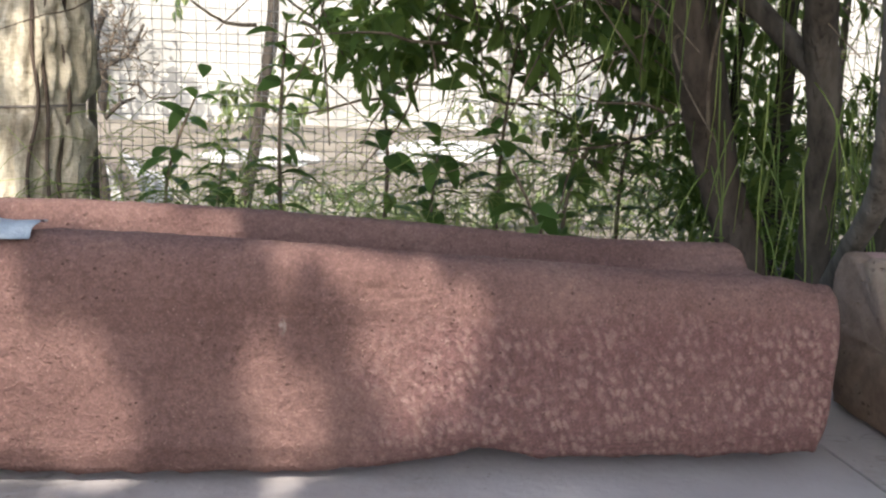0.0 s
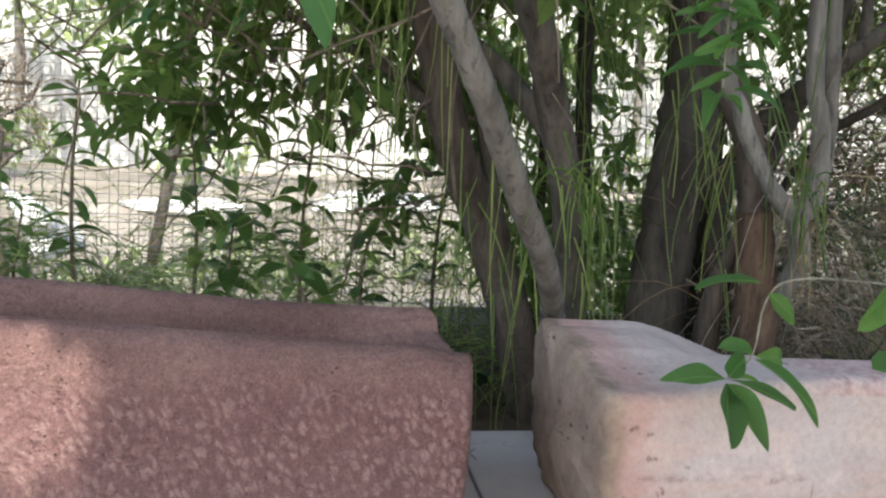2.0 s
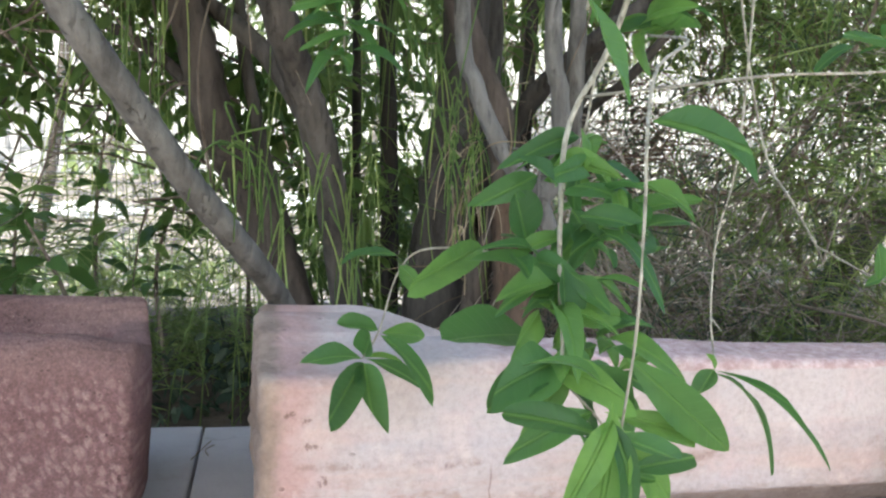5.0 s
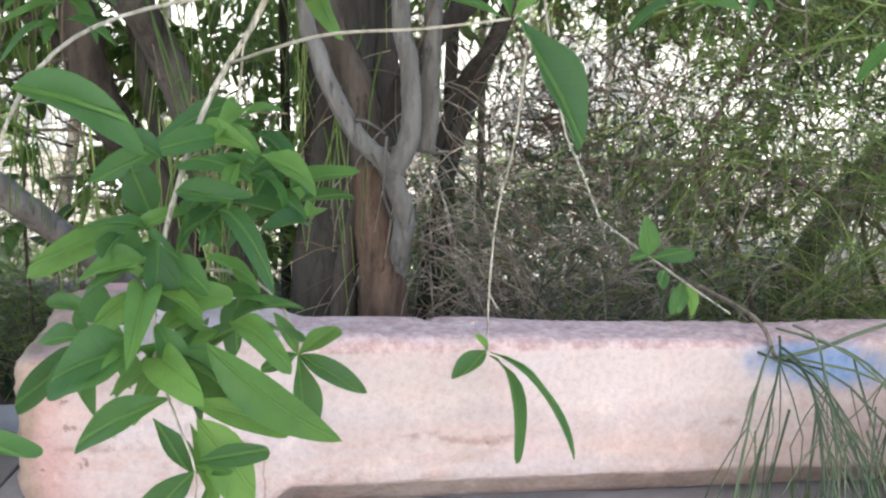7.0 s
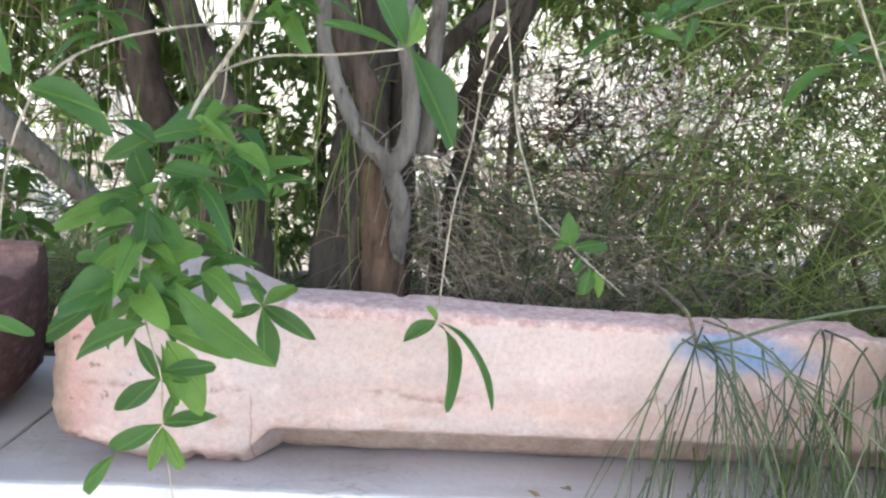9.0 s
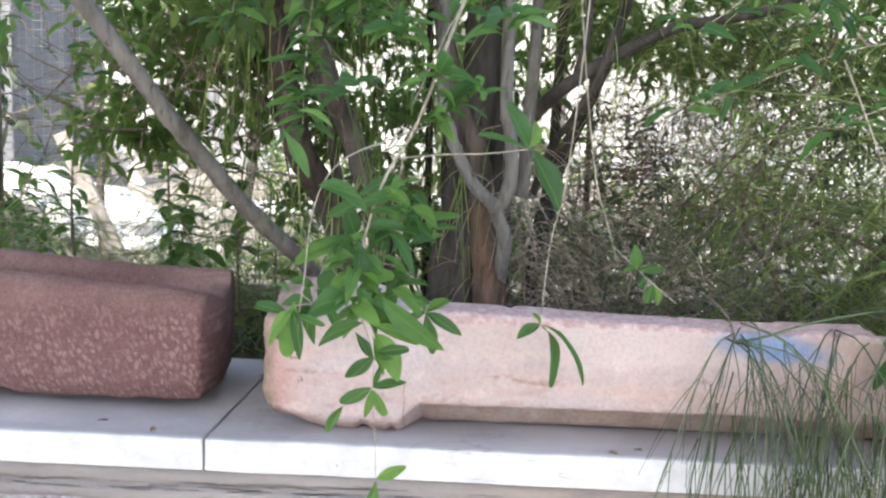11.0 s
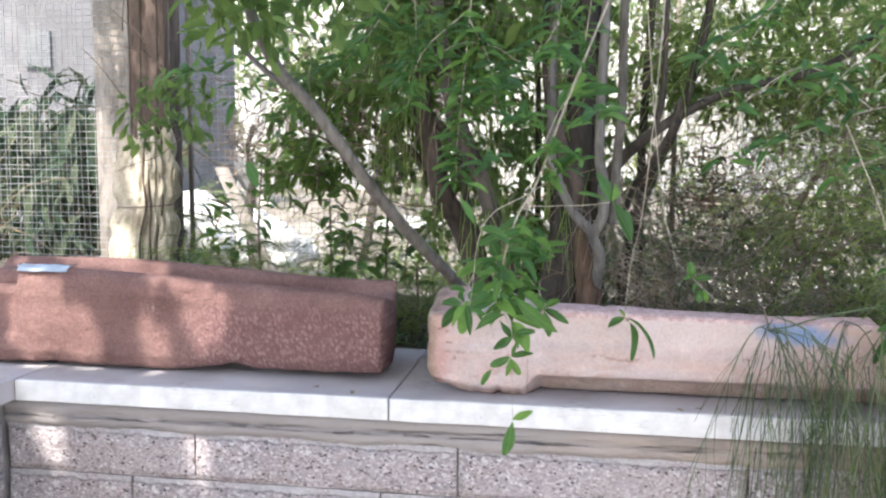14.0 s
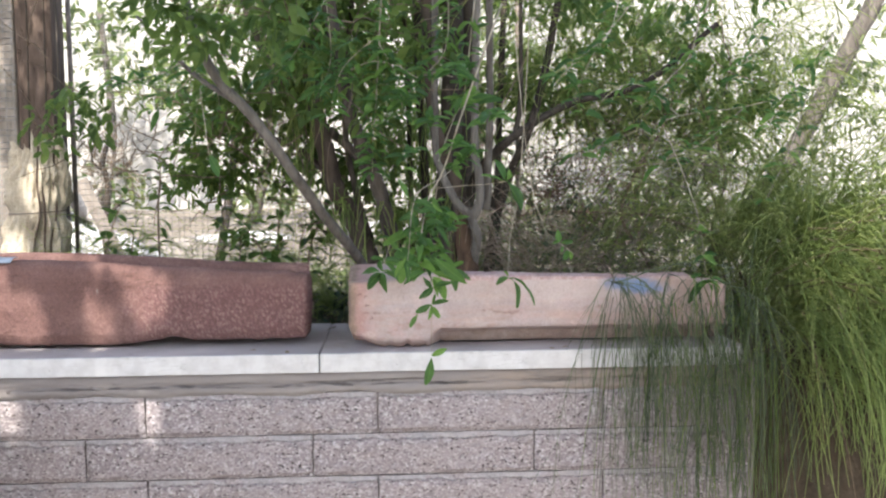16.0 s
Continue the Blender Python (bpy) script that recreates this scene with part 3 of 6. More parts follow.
def split_block(w, h, seed):
    """One block with a rough broken face towards -y; its back bottom corner at the origin."""
    nx, nz = 34, 8
    v, f = [], []
    for j in range(nz + 1):
        for i in range(nx + 1):
            x, z = w * i / nx, h * j / nz
            edge = min(fade(min(i, nx - i), 0, 1.2), fade(j, 0, 1.2), fade(nz - j, 0, 2.2))
            p = Vector((x * 16 + seed * 5.3, z * 16, seed))
            out = 0.012 + edge * (0.008 + 0.007 * noise.fractal(p, 0.8, 2.2, 3))
            v.append((x + 0.002 * noise.noise(p * 3), -out, z + 0.0016 * noise.fractal(p * 3 + Vector((9, 0, 0)), 0.6, 2.2, 3)))
    n = len(v)
    v += [(0, 0.012, 0), (w, 0.012, 0), (w, 0.012, h), (0, 0.012, h)]
    for j in range(nz):
        for i in range(nx):
            k = j * (nx + 1) + i
            f.append((k, k + 1, k + nx + 2, k + nx + 1))
    f.append(tuple([n, n + 1] + list(range(nx, -1, -1))))
    f.append(tuple([n + 2, n + 3] + list(range(nz * (nx + 1), (nz + 1) * (nx + 1)))))
    f.append(tuple([n + 3, n] + [j * (nx + 1) for j in range(nz + 1)]))
    f.append(tuple([n + 1, n + 2] + [j * (nx + 1) + nx for j in range(nz, -1, -1)]))
    return v, f


def bed_strip(x0, x1):
    """The mortar bed under the coping, with a ragged lower edge."""
    n, v, f = 160, [], []
    for i in range(n + 1):
        x = x0 + (x1 - x0) * i / n
        low = 0.909 + 0.008 * noise.noise(Vector((x * 7, 0, 0))) + 0.004 * noise.noise(Vector((x * 30, 1, 0)))
        out = 0.014 + 0.004 * noise.noise(Vector((x * 9, 4, 0)))
        slit = 0.931 + 0.003 * noise.noise(Vector((x * 11, 7, 0)))
        lip = out - 0.002 - 0.002 * noise.noise(Vector((x * 25, 3, 0)))
        v += [(x, 0.04, low), (x, lip, low), (x, lip, slit - 0.002), (x, out + 0.003, slit), (x, out, slit + 0.003), (x, out - 0.001, 0.9575), (x, 0.04, 0.9575)]
    for i in range(n):
        for j in range(6):
            f.append((7 * i + j, 7 * i + 7 + j, 7 * i + 8 + j, 7 * i + 1 + j))
    return v, f


whole("mortar_bed", *bed_strip(-0.785, 0.985), BED, (0, 0.03, 0.92), "uneven grey and tan mortar bed under the coping", "mortar", kind="structure")


def coping(name, x0, x1, y0, y1, seed):
    v, f = slab(x0, x1, y0, y1, 0.958, 1.0, 0.003, 24, 0.0012, seed)
    return whole(name, v, f, COPE, (x0, y0, 0.958), "pale stone coping slab with a whitish front edge", "coping", "coping slabs", "structure", smooth=False)


coping("coping_1", -0.752, -0.0015, 0.0, 0.425, 3)
coping("coping_2", 0.0015, 0.965, 0.0, 0.42, 8)
coping("coping_3", -1.08, -0.755, -1.6, 0.425, 5)

# ---- troughs ----


def trough(x0, x1, section, skew, shape, n_along, caps=6):
    """A hollowed stone: a closed section (y, z) swept along x, with blunt rounded ends."""
    rings = []
    us = [-k for k in range(caps, 0, -1)] + list(np.linspace(0, 1, n_along)) + [1 + k for k in range(1, caps + 1)]
    for u in us:
        uu = min(1, max(0, u))
        sec = section(x0 + (x1 - x0) * uu)
        mid = sec.mean(axis=0)
        shrink = 1.0
        push = 0.0
        if u < 0 or u > 1:
            k = (-u if u < 0 else u - 1) / caps
            shrink = (1 - k) if k > 0.35 else (1 - 0.16 * k * k / 0.35)
            push = 0.007 * min(1, k / 0.35) * (-1 if u < 0 else 1)
        pts = mid + (sec - mid) * max(shrink, 0.004)
        x = x0 + (x1 - x0) * uu + push
        ring = np.column_stack([x + skew(pts[:, 0], uu), pts])
        rings.append(ring)
    v = np.array(rings)
    m = v.shape[1]
    flat = v.reshape(-1, 3)
    flat = np.array([shape(Vector(p)) for p in flat])
    f = [(i * m + j, i * m + (j + 1) % m, (i + 1) * m + (j + 1) % m, (i + 1) * m + j) for i in range(len(us) - 1) for j in range(m)]
    return flat, f


def end_sign(u):
    """-1 at the first end, 1 at the last, 0 between."""
    return fade(u, 0.88, 1.0) - fade(1 - u, 0.88, 1.0)


def resample(poly, n):
    p = np.vstack([poly, poly[:1]])
    d = np.r_[0, np.cumsum(np.linalg.norm(np.diff(p, axis=0), axis=1))]
    s = np.linspace(0, d[-1], n, endpoint=False)
    return np.column_stack([np.interp(s, d, p[:, 0]), np.interp(s, d, p[:, 1])])


def red_section(x):
    top = 1.208 - 0.034 * fade(x, -0.75, -0.03)
    rear = top + 0.002
    low = 1.005 + 0.008 * fade(x, -0.5, -0.36)
    deep = top - 0.075 * fade(x, -0.9, -0.875) * (0.25 * fade(-x, 0.055, 0.075) + 0.75 * fade(-x, 0.14, 0.2)) - 0.004
    poly = [(0.108, low), (0.098, low + 0.03), (0.098, top - 0.05), (0.102, top - 0.022), (0.111, top - 0.006), (0.124, top), (0.14, top - 0.003), (0.17, top - 0.011),
            (0.186, top - 0.018), (0.195, deep - 0.016), (0.262, deep - 0.016), (0.274, rear - 0.02), (0.281, rear - 0.004), (0.294, rear), (0.318, rear - 0.004), (0.33, rear - 0.025),
            (0.334, low + 0.05), (0.322, low)]
    return resample(np.array(poly), 120)


def red_shape(p):
    q = p.copy()
    n1 = noise.fractal(p * 9, 0.8, 2.2, 4)
    n2 = noise.noise(p * 60)
    q.y += 0.0035 * n1 + 0.0012 * n2
    q.z += 0.0014 * noise.fractal(p * 12 + Vector((3, 1, 7)), 0.8, 2.2, 3) + 0.0008 * n2
    if p.z < 1.04:
        q.z += (0.006 + 0.0065 * noise.fractal(Vector((p.x * 17, 0, 3)), 0.9, 2.2, 5) + 0.006 * math.exp(-((p.x + 0.345) / 0.03) ** 2)) * fade(1.04 - p.z, 0, 0.03)
    q.z -= 0.007 * fade(p.x, -0.09, -0.04) * fade(p.z, 1.1, 1.17) * fade(0.26 - p.y, 0, 0.08)
    q.x -= 0.004 * fade(p.x, -0.1, -0.04) * fade(1.1 - p.z, 0, 0.08)
    q.z -= 0.006 * fade(-p.x, 0.66, 0.78) * fade(0.17 - p.y, 0, 0.03) * fade(p.z, 1.15, 1.185)
    q.z -= 0.032 * fade(-p.x, 0.808, 0.822) * fade(0.165 - p.y, 0, 0.02) * fade(p.z, 1.15, 1.185)
    q.y += 0.02 * fade(-p.x, 0.808, 0.83) * fade(0.15 - p.y, 0, 0.02) * fade(p.z, 1.05, 1.08)
    # bedding ledges along the front
    if p.y < 0.13:
        wob = 0.006 * noise.noise(Vector((p.x * 8, 1, 2))) + 0.002 * noise.noise(Vector((p.x * 40, 1, 2)))
        q.y -= 0.0035 * fade(1.038 + wob - p.z, -0.002, 0.004) * fade(-p.x, 0.35, 0.5)
        q.y += 0.003 * fade(1.15 + wob - p.z, -0.002, 0.005) * fade(-p.x, 0.3, 0.5)
    # worn hollow under the front rim
    d = Vector(((p.x + 0.43) / 0.035, (p.y - 0.1) / 0.02, (p.z - 1.163) / 0.011)).length
    q.y += 0.006 * max(0, 1 - d)
    return q


red = whole("red_stone_trough", *trough(-0.95, -0.04, red_section, lambda y, u: 0.012 * (0.5 - np.abs(y - 0.2) * 6) * end_sign(u) - 0.1 * np.clip(y - 0.16, 0, 1) * u ** 4, red_shape, 320),
            RED, (-0.46, 0.2, 1.0), "weathered red sandstone trough with pecked face on the coping", "trough")


def pink_section(x):
    solid = fade(-x, -0.31, -0.15)
    top = 1.167 - 0.008 * fade(x, 0.28, 0.7) - 0.003 * fade(x, 0.674, 0.68) + 0.002 * fade(x, 0.74, 0.75) - 0.015 * fade(x, 0.855, 0.865)
    rear = top - 0.035 + 0.043 * solid
    cut = fade(x, 0.24, 0.275)
    deep = top - 0.004 - 0.07 * (1 - solid)
    low = 1.002 + 0.004 * cut
    poly = [(0.066 + 0.041 * cut, low), (0.05 + 0.047 * cut, low + 0.012 + 0.001 * cut), (0.046 + 0.04 * cut, low + 0.016 + 0.012 * cut), (0.044, low + 0.022 + 0.018 * cut), (0.041, low + 0.08),
            (0.0415, top - 0.004), (0.046, top), (0.075, top + 0.001), (0.115, top + 0.001), (0.135, top - 0.003 + 0.006 * solid), (0.142, deep + 0.01 * solid), (0.22, deep + 0.012 * solid),
            (0.235, rear - 0.006), (0.26, rear), (0.283, rear - 0.006), (0.292, rear - 0.03), (0.29, low + 0.04), (0.28, low)]
    return resample(np.array(poly), 120)


def pink_shape(p):
    q = p.copy()
    q.y += 0.0028 * noise.fractal(p * 10 + Vector((5, 2, 1)), 0.8, 2.2, 4) + 0.0008 * noise.noise(p * 70)
    if p.y < 0.07 and p.z > 1.04:
        wob = 0.008 * noise.noise(Vector((p.x * 6, 4, 2))) + 0.003 * noise.noise(Vector((p.x * 30, 4, 2)))
        q.y += 0.0025 * fade(p.z, 1.098 + wob, 1.106 + wob) * fade(p.x, 0.1, 0.25)
    q.z += 0.002 * noise.fractal(p * 9 + Vector((1, 8, 3)), 0.8, 2.2, 3)
    if p.z < 1.03 and p.x < 0.29:
        q.z += max(0.0, 0.01 * noise.fractal(Vector((p.x * 34, 2, 3)), 0.6, 2.2, 4)) * fade(1.03 - p.z, 0, 0.025)
        q.z += 0.015 * fade(0.15 - p.x, 0, 0.08) * fade(1.045 - p.z, 0, 0.04) * fade(0.16 - p.y, 0, 0.05)
    if p.z > 1.145 and p.y < 0.15 and p.x > 0.2:
        q.z -= max(0.0, 0.006 * noise.fractal(Vector((p.x * 45, p.y * 30, 6)), 0.7, 2.2, 4) - 0.001)
    # worn corner of the left end, and its undercut foot
    q.z -= 0.014 * fade(0.24 - p.x, 0, 0.15) * fade(0.2 - p.y, 0, 0.15) * fade(p.z, 1.09, 1.15)
    q.x += 0.01 * fade(0.14 - p.x, 0, 0.06) * fade(1.06 - p.z, 0, 0.06)
    if p.x < 0.12:
        q.x += 0.005 * noise.fractal(p * 30, 0.7, 2.2, 4)
    if p.x > 0.8:
        q.x += 0.012 * noise.fractal(p * 16, 0.8, 2.2, 3)
    return q


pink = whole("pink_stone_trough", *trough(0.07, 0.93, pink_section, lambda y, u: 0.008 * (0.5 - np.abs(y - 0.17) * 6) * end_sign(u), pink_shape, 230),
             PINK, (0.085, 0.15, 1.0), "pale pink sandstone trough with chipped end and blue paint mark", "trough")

# ---- fence ----
FENCE_Y = 1.26


def wire_panel(x0, x1, y, z0, z1, step, r, seed):
    rng = np.random.default_rng(seed)
    pieces = []
    for i in range(int((x1 - x0) / step) + 1):
        x = x0 + i * step
        w = 0.004 * rng.normal(size=3)
        pieces.append(tube([(x + w[0], y, z0), (x + w[1], y + 0.01 * w[2] * 50, (z0 + z1) / 2), (x + w[2], y, z1)], r, r, 4, 5))
    for i in range(int((z1 - z0) / step) + 1):
        z = z0 + i * step
        w = 0.003 * rng.normal(size=4)
        pieces.append(tube([(x0, y + 0.002, z + w[0]), (x0 * 0.7 + x1 * 0.3, y + 0.002, z + w[1]), (x0 * 0.3 + x1 * 0.7, y + 0.002, z + w[2]), (x1, y + 0.002, z + w[3])], r, r, 4, 13))
    return join(pieces)


fence = thing("mesh_fence", (0.5, FENCE_Y, 0.95), "square wire mesh fence on thin steel posts", "fence")
part("wire_mesh", *wire_panel(-0.95, 2.6, FENCE_Y, 0.95, 2.3, 0.0215, 0.00085, 1), WIRE, fence)
for px in (-0.957, 0.62, 2.2):
    part("post", *tube([(px, FENCE_Y - 0.012, 0.93), (px - 0.004, FENCE_Y - 0.012, 2.35)], 0.0085, 0.0085, 8, 2), RUST, fence, "thin grey steel post")
fence_b = thing("mesh_fence", (-2.0, 1.04, 0.95), "square wire mesh fence running past a wrapped post", "fence")
part("wire_mesh", *wire_panel(-3.2, -1.06, 1.045, 0.95, 2.3, 0.021, 0.0012, 2), WIRE, fence_b)
stake = thing("fence_stake", (-0.86, 3.24, 0.85), "grey timber stake leaning slightly in the yard", "stake")
part("pole", *tube([(-0.88, 3.23, 0.8), (-0.815, 3.28, 1.22), (-0.772, 3.3, 1.56), (-0.735, 3.32, 1.95)], 0.027, 0.024, 8, 9), BARK_DEEP, stake)

# ---- wrapped post ----


def wrap(cx, cy, z0, z1, r, seed, flat=0.6, waist=0.5):
    """Loose sackcloth round a post, tied at the waist."""
    v, f, n, m = [], [], 150, 110
    for j in range(m + 1):
        u = j / m
        z = z0 + (z1 - z0) * u
        tie = math.exp(-((u - waist) / 0.05) ** 2)
        for i in range(n):
            a = 2 * math.pi * i / n
            p = Vector((math.cos(a) * 1.3, math.sin(a) * 1.3, u * 1.2 + seed))
            fold = 0.8 * noise.noise(p * 2.2) + 0.6 * noise.noise(Vector((p.x * 5, p.y * 5, u * 1.5)))
            ridge = (1 - abs(noise.noise(Vector((p.x * 3.2, p.y * 3.2, u * 2.2 + 2 * seed))))) ** 7
            pucker = (1 - abs(noise.noise(Vector((p.x * 7, p.y * 7, u * 3.0))))) ** 5 * math.exp(-((u - waist) / 0.16) ** 2)
            crease = abs(noise.noise(Vector((p.x * 4 + 9, p.y * 4, u * 7 + seed)))) ** 0.6
            rr = r * (1 + 0.3 * fold * (1 - 0.7 * tie) - 0.12 * tie + 0.15 * (1 - u) ** 2 + 0.3 * (crease - 0.4) * (1 - 0.6 * tie) + 0.16 * ridge * (1 - 0.8 * tie) + 0.1 * pucker - 0.3 * fade(u, 0.78, 1.0))
            lean = 0.025 * (u - 0.5)
            v.append((cx + lean + rr * math.cos(a), cy + flat * rr * math.sin(a), z + 0.035 * fold * fade(0.5 - u, 0.4, 0.5) + 0.07 * (fold - 0.2) * fade(u, 0.86, 1.0)))
    for j in range(m):
        for i in range(n):
            k = (i + 1) % n
            f.append((j * n + i, j * n + k, (j + 1) * n + k, (j + 1) * n + i))
    return v, f


post = thing("wrapped_post", (-1.0, 1.08, 0.95), "rough brown timber post with a cream sack tied to it", "post")
part("brown_timber", *slab(-1.062, -0.945, 1.05, 1.17, 0.93, 2.6, 0.012, 10, 0.004, 6), TIMBER, post, "dark brown weathered timber", False)
part("pale_timber", *slab(-1.19, -1.072, 1.062, 1.17, 0.93, 2.6, 0.006, 8, 0.002, 4), GREY_TIMBER, post, "pale weathered timber", False)
for k, (kx, kz0, kz1) in enumerate([(-1.03, 1.5, 2.4), (-0.975, 1.45, 2.5), (-0.935, 1.3, 2.4)]):
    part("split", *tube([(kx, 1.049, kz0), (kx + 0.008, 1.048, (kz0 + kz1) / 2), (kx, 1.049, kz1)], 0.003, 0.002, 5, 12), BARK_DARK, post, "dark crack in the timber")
sack = part("sack", *wrap(-0.992, 0.99, 0.97, 1.51, 0.086, 4.0, 0.6, 0.59), CLOTH, post, "creased cream sack tied round the waist")
ring = np.linspace(0, 2 * np.pi, 25)
part("tie_wire", *tube([(-0.99 + 0.088 * math.cos(t), 0.99 + 0.057 * math.sin(t), 1.288 + 0.005 * math.sin(t + 1)) for t in ring], 0.0024, 0.0024, 5, 60), RUST, sack)
for k, (x0, x1, x2) in enumerate([(-0.962, -0.958, -0.97), (-0.94, -0.946, -0.94), (-0.922, -0.916, -0.928)]):
    yy = (0.93, 0.938, 0.955)[k]
    part("cord", *tube([(x0, yy + 0.02, 1.5), (x1 - 0.006, yy, 1.39), (x1, yy + 0.002, 1.288), (x2 - 0.008, yy - 0.006, 1.17), (x2, yy, 0.99)], 0.0038, 0.0032, 6, 24), TIMBER, sack, "dark cord hanging down the sack")

plank = thing("leaning_plank", (-1.07, 2.4, 0.8), "pale weathered plank leaning in the yard", "plank")
board = part("board", *slab(-1.1, -1.04, 2.385, 2.415, 0.78, 1.45, 0.003, 6, 0.001, 2), GREY_TIMBER, plank, "", False)
board.matrix_basis = pose(0, 0, 0, 0, -23.5, 15)
dead = thing("bare_bush", (-1.33, 2.7, 0.8), "small leafless bush with crooked grey branches", "shrub")
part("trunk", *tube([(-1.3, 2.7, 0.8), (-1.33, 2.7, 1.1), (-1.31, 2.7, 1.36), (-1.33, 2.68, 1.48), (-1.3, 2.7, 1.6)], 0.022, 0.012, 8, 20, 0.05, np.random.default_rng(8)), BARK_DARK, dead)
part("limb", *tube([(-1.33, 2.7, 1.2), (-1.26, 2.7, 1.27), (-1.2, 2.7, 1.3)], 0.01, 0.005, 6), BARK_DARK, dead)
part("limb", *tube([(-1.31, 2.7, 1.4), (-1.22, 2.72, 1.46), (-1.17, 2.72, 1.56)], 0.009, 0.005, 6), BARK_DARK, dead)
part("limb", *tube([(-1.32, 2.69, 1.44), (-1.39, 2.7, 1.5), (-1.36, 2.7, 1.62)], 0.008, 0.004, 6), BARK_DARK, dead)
DEAD_TWIGS = np.random.default_rng(61)

# ---- trees ----


def tree(name, label, limbs, mat, base, seed, crown=None, crown_mat=None, fine=None, mats={}):
    rng = np.random.default_rng(seed)
    t = thing(name, base, label, "tree")
    for k, (pts, r0, r1) in enumerate(limbs):
        part("trunk" if k == 0 else "limb", *tube(pts, r0, r1, 14, 9 * (len(pts) - 1) + 1, 0.045, rng), mats.get(k, mat), t)
    if crown:
        part("crown", *crown, crown_mat, t, kind="stuff")
    if fine:
        part("twig_work", *fine, TWIG_BROWN, t, kind="stuff")
    return t


def lit_gaps(q, gaps, margin):
    """False for the places q that would shade one of the sunlit spots (x, y, z, half width, half height)."""
    s = np.array((-math.sin(radians(SUN_AZ)) * math.cos(radians(SUN_EL)), -math.cos(radians(SUN_AZ)) * math.cos(radians(SUN_EL)), math.sin(radians(SUN_EL))))
    keep = np.ones(len(q), bool)
    for x, y, z, rx, rz in gaps:
        d = q - np.array((x, y, z))
        d = d - (d @ s)[:, None] * s
        keep &= (d[:, 0] / (rx + margin)) ** 2 + (d[:, 2] / (0.413 * rz + margin * 0.7)) ** 2 > 1
    return keep


def leaf_cloud(rng, centres, radii, count, size, shapes, droop=0.4, per=7, gaps=()):
    """Leaves in small sprays that fill several uneven clumps."""
    C, R = np.asarray(centres, float), np.asarray(radii, float)
    share = R.prod(axis=1) ** 0.8
    which = rng.choice(len(C), count // per, p=share / share.sum())
    d = rng.normal(size=(len(which), 3))
    d /= np.linalg.norm(d, axis=1)[:, None]
    hub = C[which] + R[which] * d * (rng.random((len(which), 1)) ** 0.45)
    hub = np.repeat(hub, per, axis=0)
    stem = np.repeat(rng.normal(size=(len(which), 3)) * [1, 1, 0.5] + [0, 0, -0.3], per, axis=0)
    stem /= np.linalg.norm(stem, axis=1)[:, None]
    k = np.tile(np.arange(per), len(which))[:, None]
    place = hub + stem * (k * size * 0.32) + rng.normal(size=hub.shape) * size * 0.06
    aim = rng.normal(size=hub.shape) * [1, 1, 0.6] + stem * 0.6 + [0, 0, -droop]
    up = rng.normal(size=hub.shape) * 0.45 + [0, 0, 1]
    if len(gaps):
        keep = lit_gaps(place + 0.5 * size * aim / np.linalg.norm(aim, axis=1)[:, None], gaps, 0.35 * size)
        place, aim, up = place[keep], aim[keep], up[keep]
    return scatter(shapes, place, aim, up, size * rng.uniform(0.65, 1.2, len(place)), rng)


BROAD = [leaf_shape(1, 0.36, 0.3, 0.35, 4), leaf_shape(1, 0.42, 0.15, 0.25, 4), leaf_shape(1, 0.3, 0.5, 0.4, 4)]
NARROW = [leaf_shape(1, 0.2, 0.3, 0.3, 3), leaf_shape(1, 0.16, 0.15, 0.3, 3)]
rng = np.random.default_rng(5)

def clumps(rng, boxes):
    """Clump centres and radii scattered in boxes (x0, x1, y0, y1, z0, z1, how many, radius)."""
    C, R = [], []
    for x0, x1, y0, y1, z0, z1, n, r in boxes:
        for _ in range(n):
            C.append((rng.uniform(x0, x1), rng.uniform(y0, y1), rng.uniform(z0, z1)))
            R.append(r * rng.uniform(0.6, 1.3, 3) * [1, 0.9, 0.7])
    return C, R


def twigs(rng, starts, n, reach, r):
    """Fine bare twigs that carry the leaves."""
    out = []
    for i in range(n):
        p = np.array(starts[i % len(starts)], float) + rng.normal(size=3) * [0.1, 0.1, 0.08]
        d = rng.normal(size=3) * [1, 0.8, 0.6]
        d /= np.linalg.norm(d)
        q = [p]
        for k in range(4):
            d = d + rng.normal(size=3) * 0.25
            d /= np.linalg.norm(d)
            q.append(q[-1] + d * reach * rng.uniform(0.5, 1.2) / 4)
        out.append(tube(q, r * rng.uniform(0.7, 1.5), r * 0.4, 4, 9))
    return join(out)


tree("leaning_tree", "slender grey trunk leaning out over the wall", [
    ([(0.125, 0.46, 0.95), (0.108, 0.37, 1.1), (0.092, 0.31, 1.16), (0.05, 0.2, 1.236), (0.006, 0.128, 1.3), (-0.03, 0.075, 1.36), (-0.063, 0.035, 1.414), (-0.098, 0.012, 1.471), (-0.15, 0.0, 1.54), (-0.205, 0.0, 1.6), (-0.26, 0.0, 1.72), (-0.29, -0.02, 1.95)], 0.0128, 0.0105),
    ([(-0.15, 0.0, 1.54), (-0.27, 0.05, 1.62), (-0.4, 0.1, 1.75)], 0.007, 0.003)], BARK_GREY, (0.1, 0.46, 0.96), 1,
     leaf_cloud(np.random.default_rng(41), [(-0.2, -0.12, 1.69), (-0.12, -0.06, 1.72), (-0.28, -0.15, 1.76)], [(0.08, 0.07, 0.06)] * 3, 260, 0.05, BROAD), LEAF)

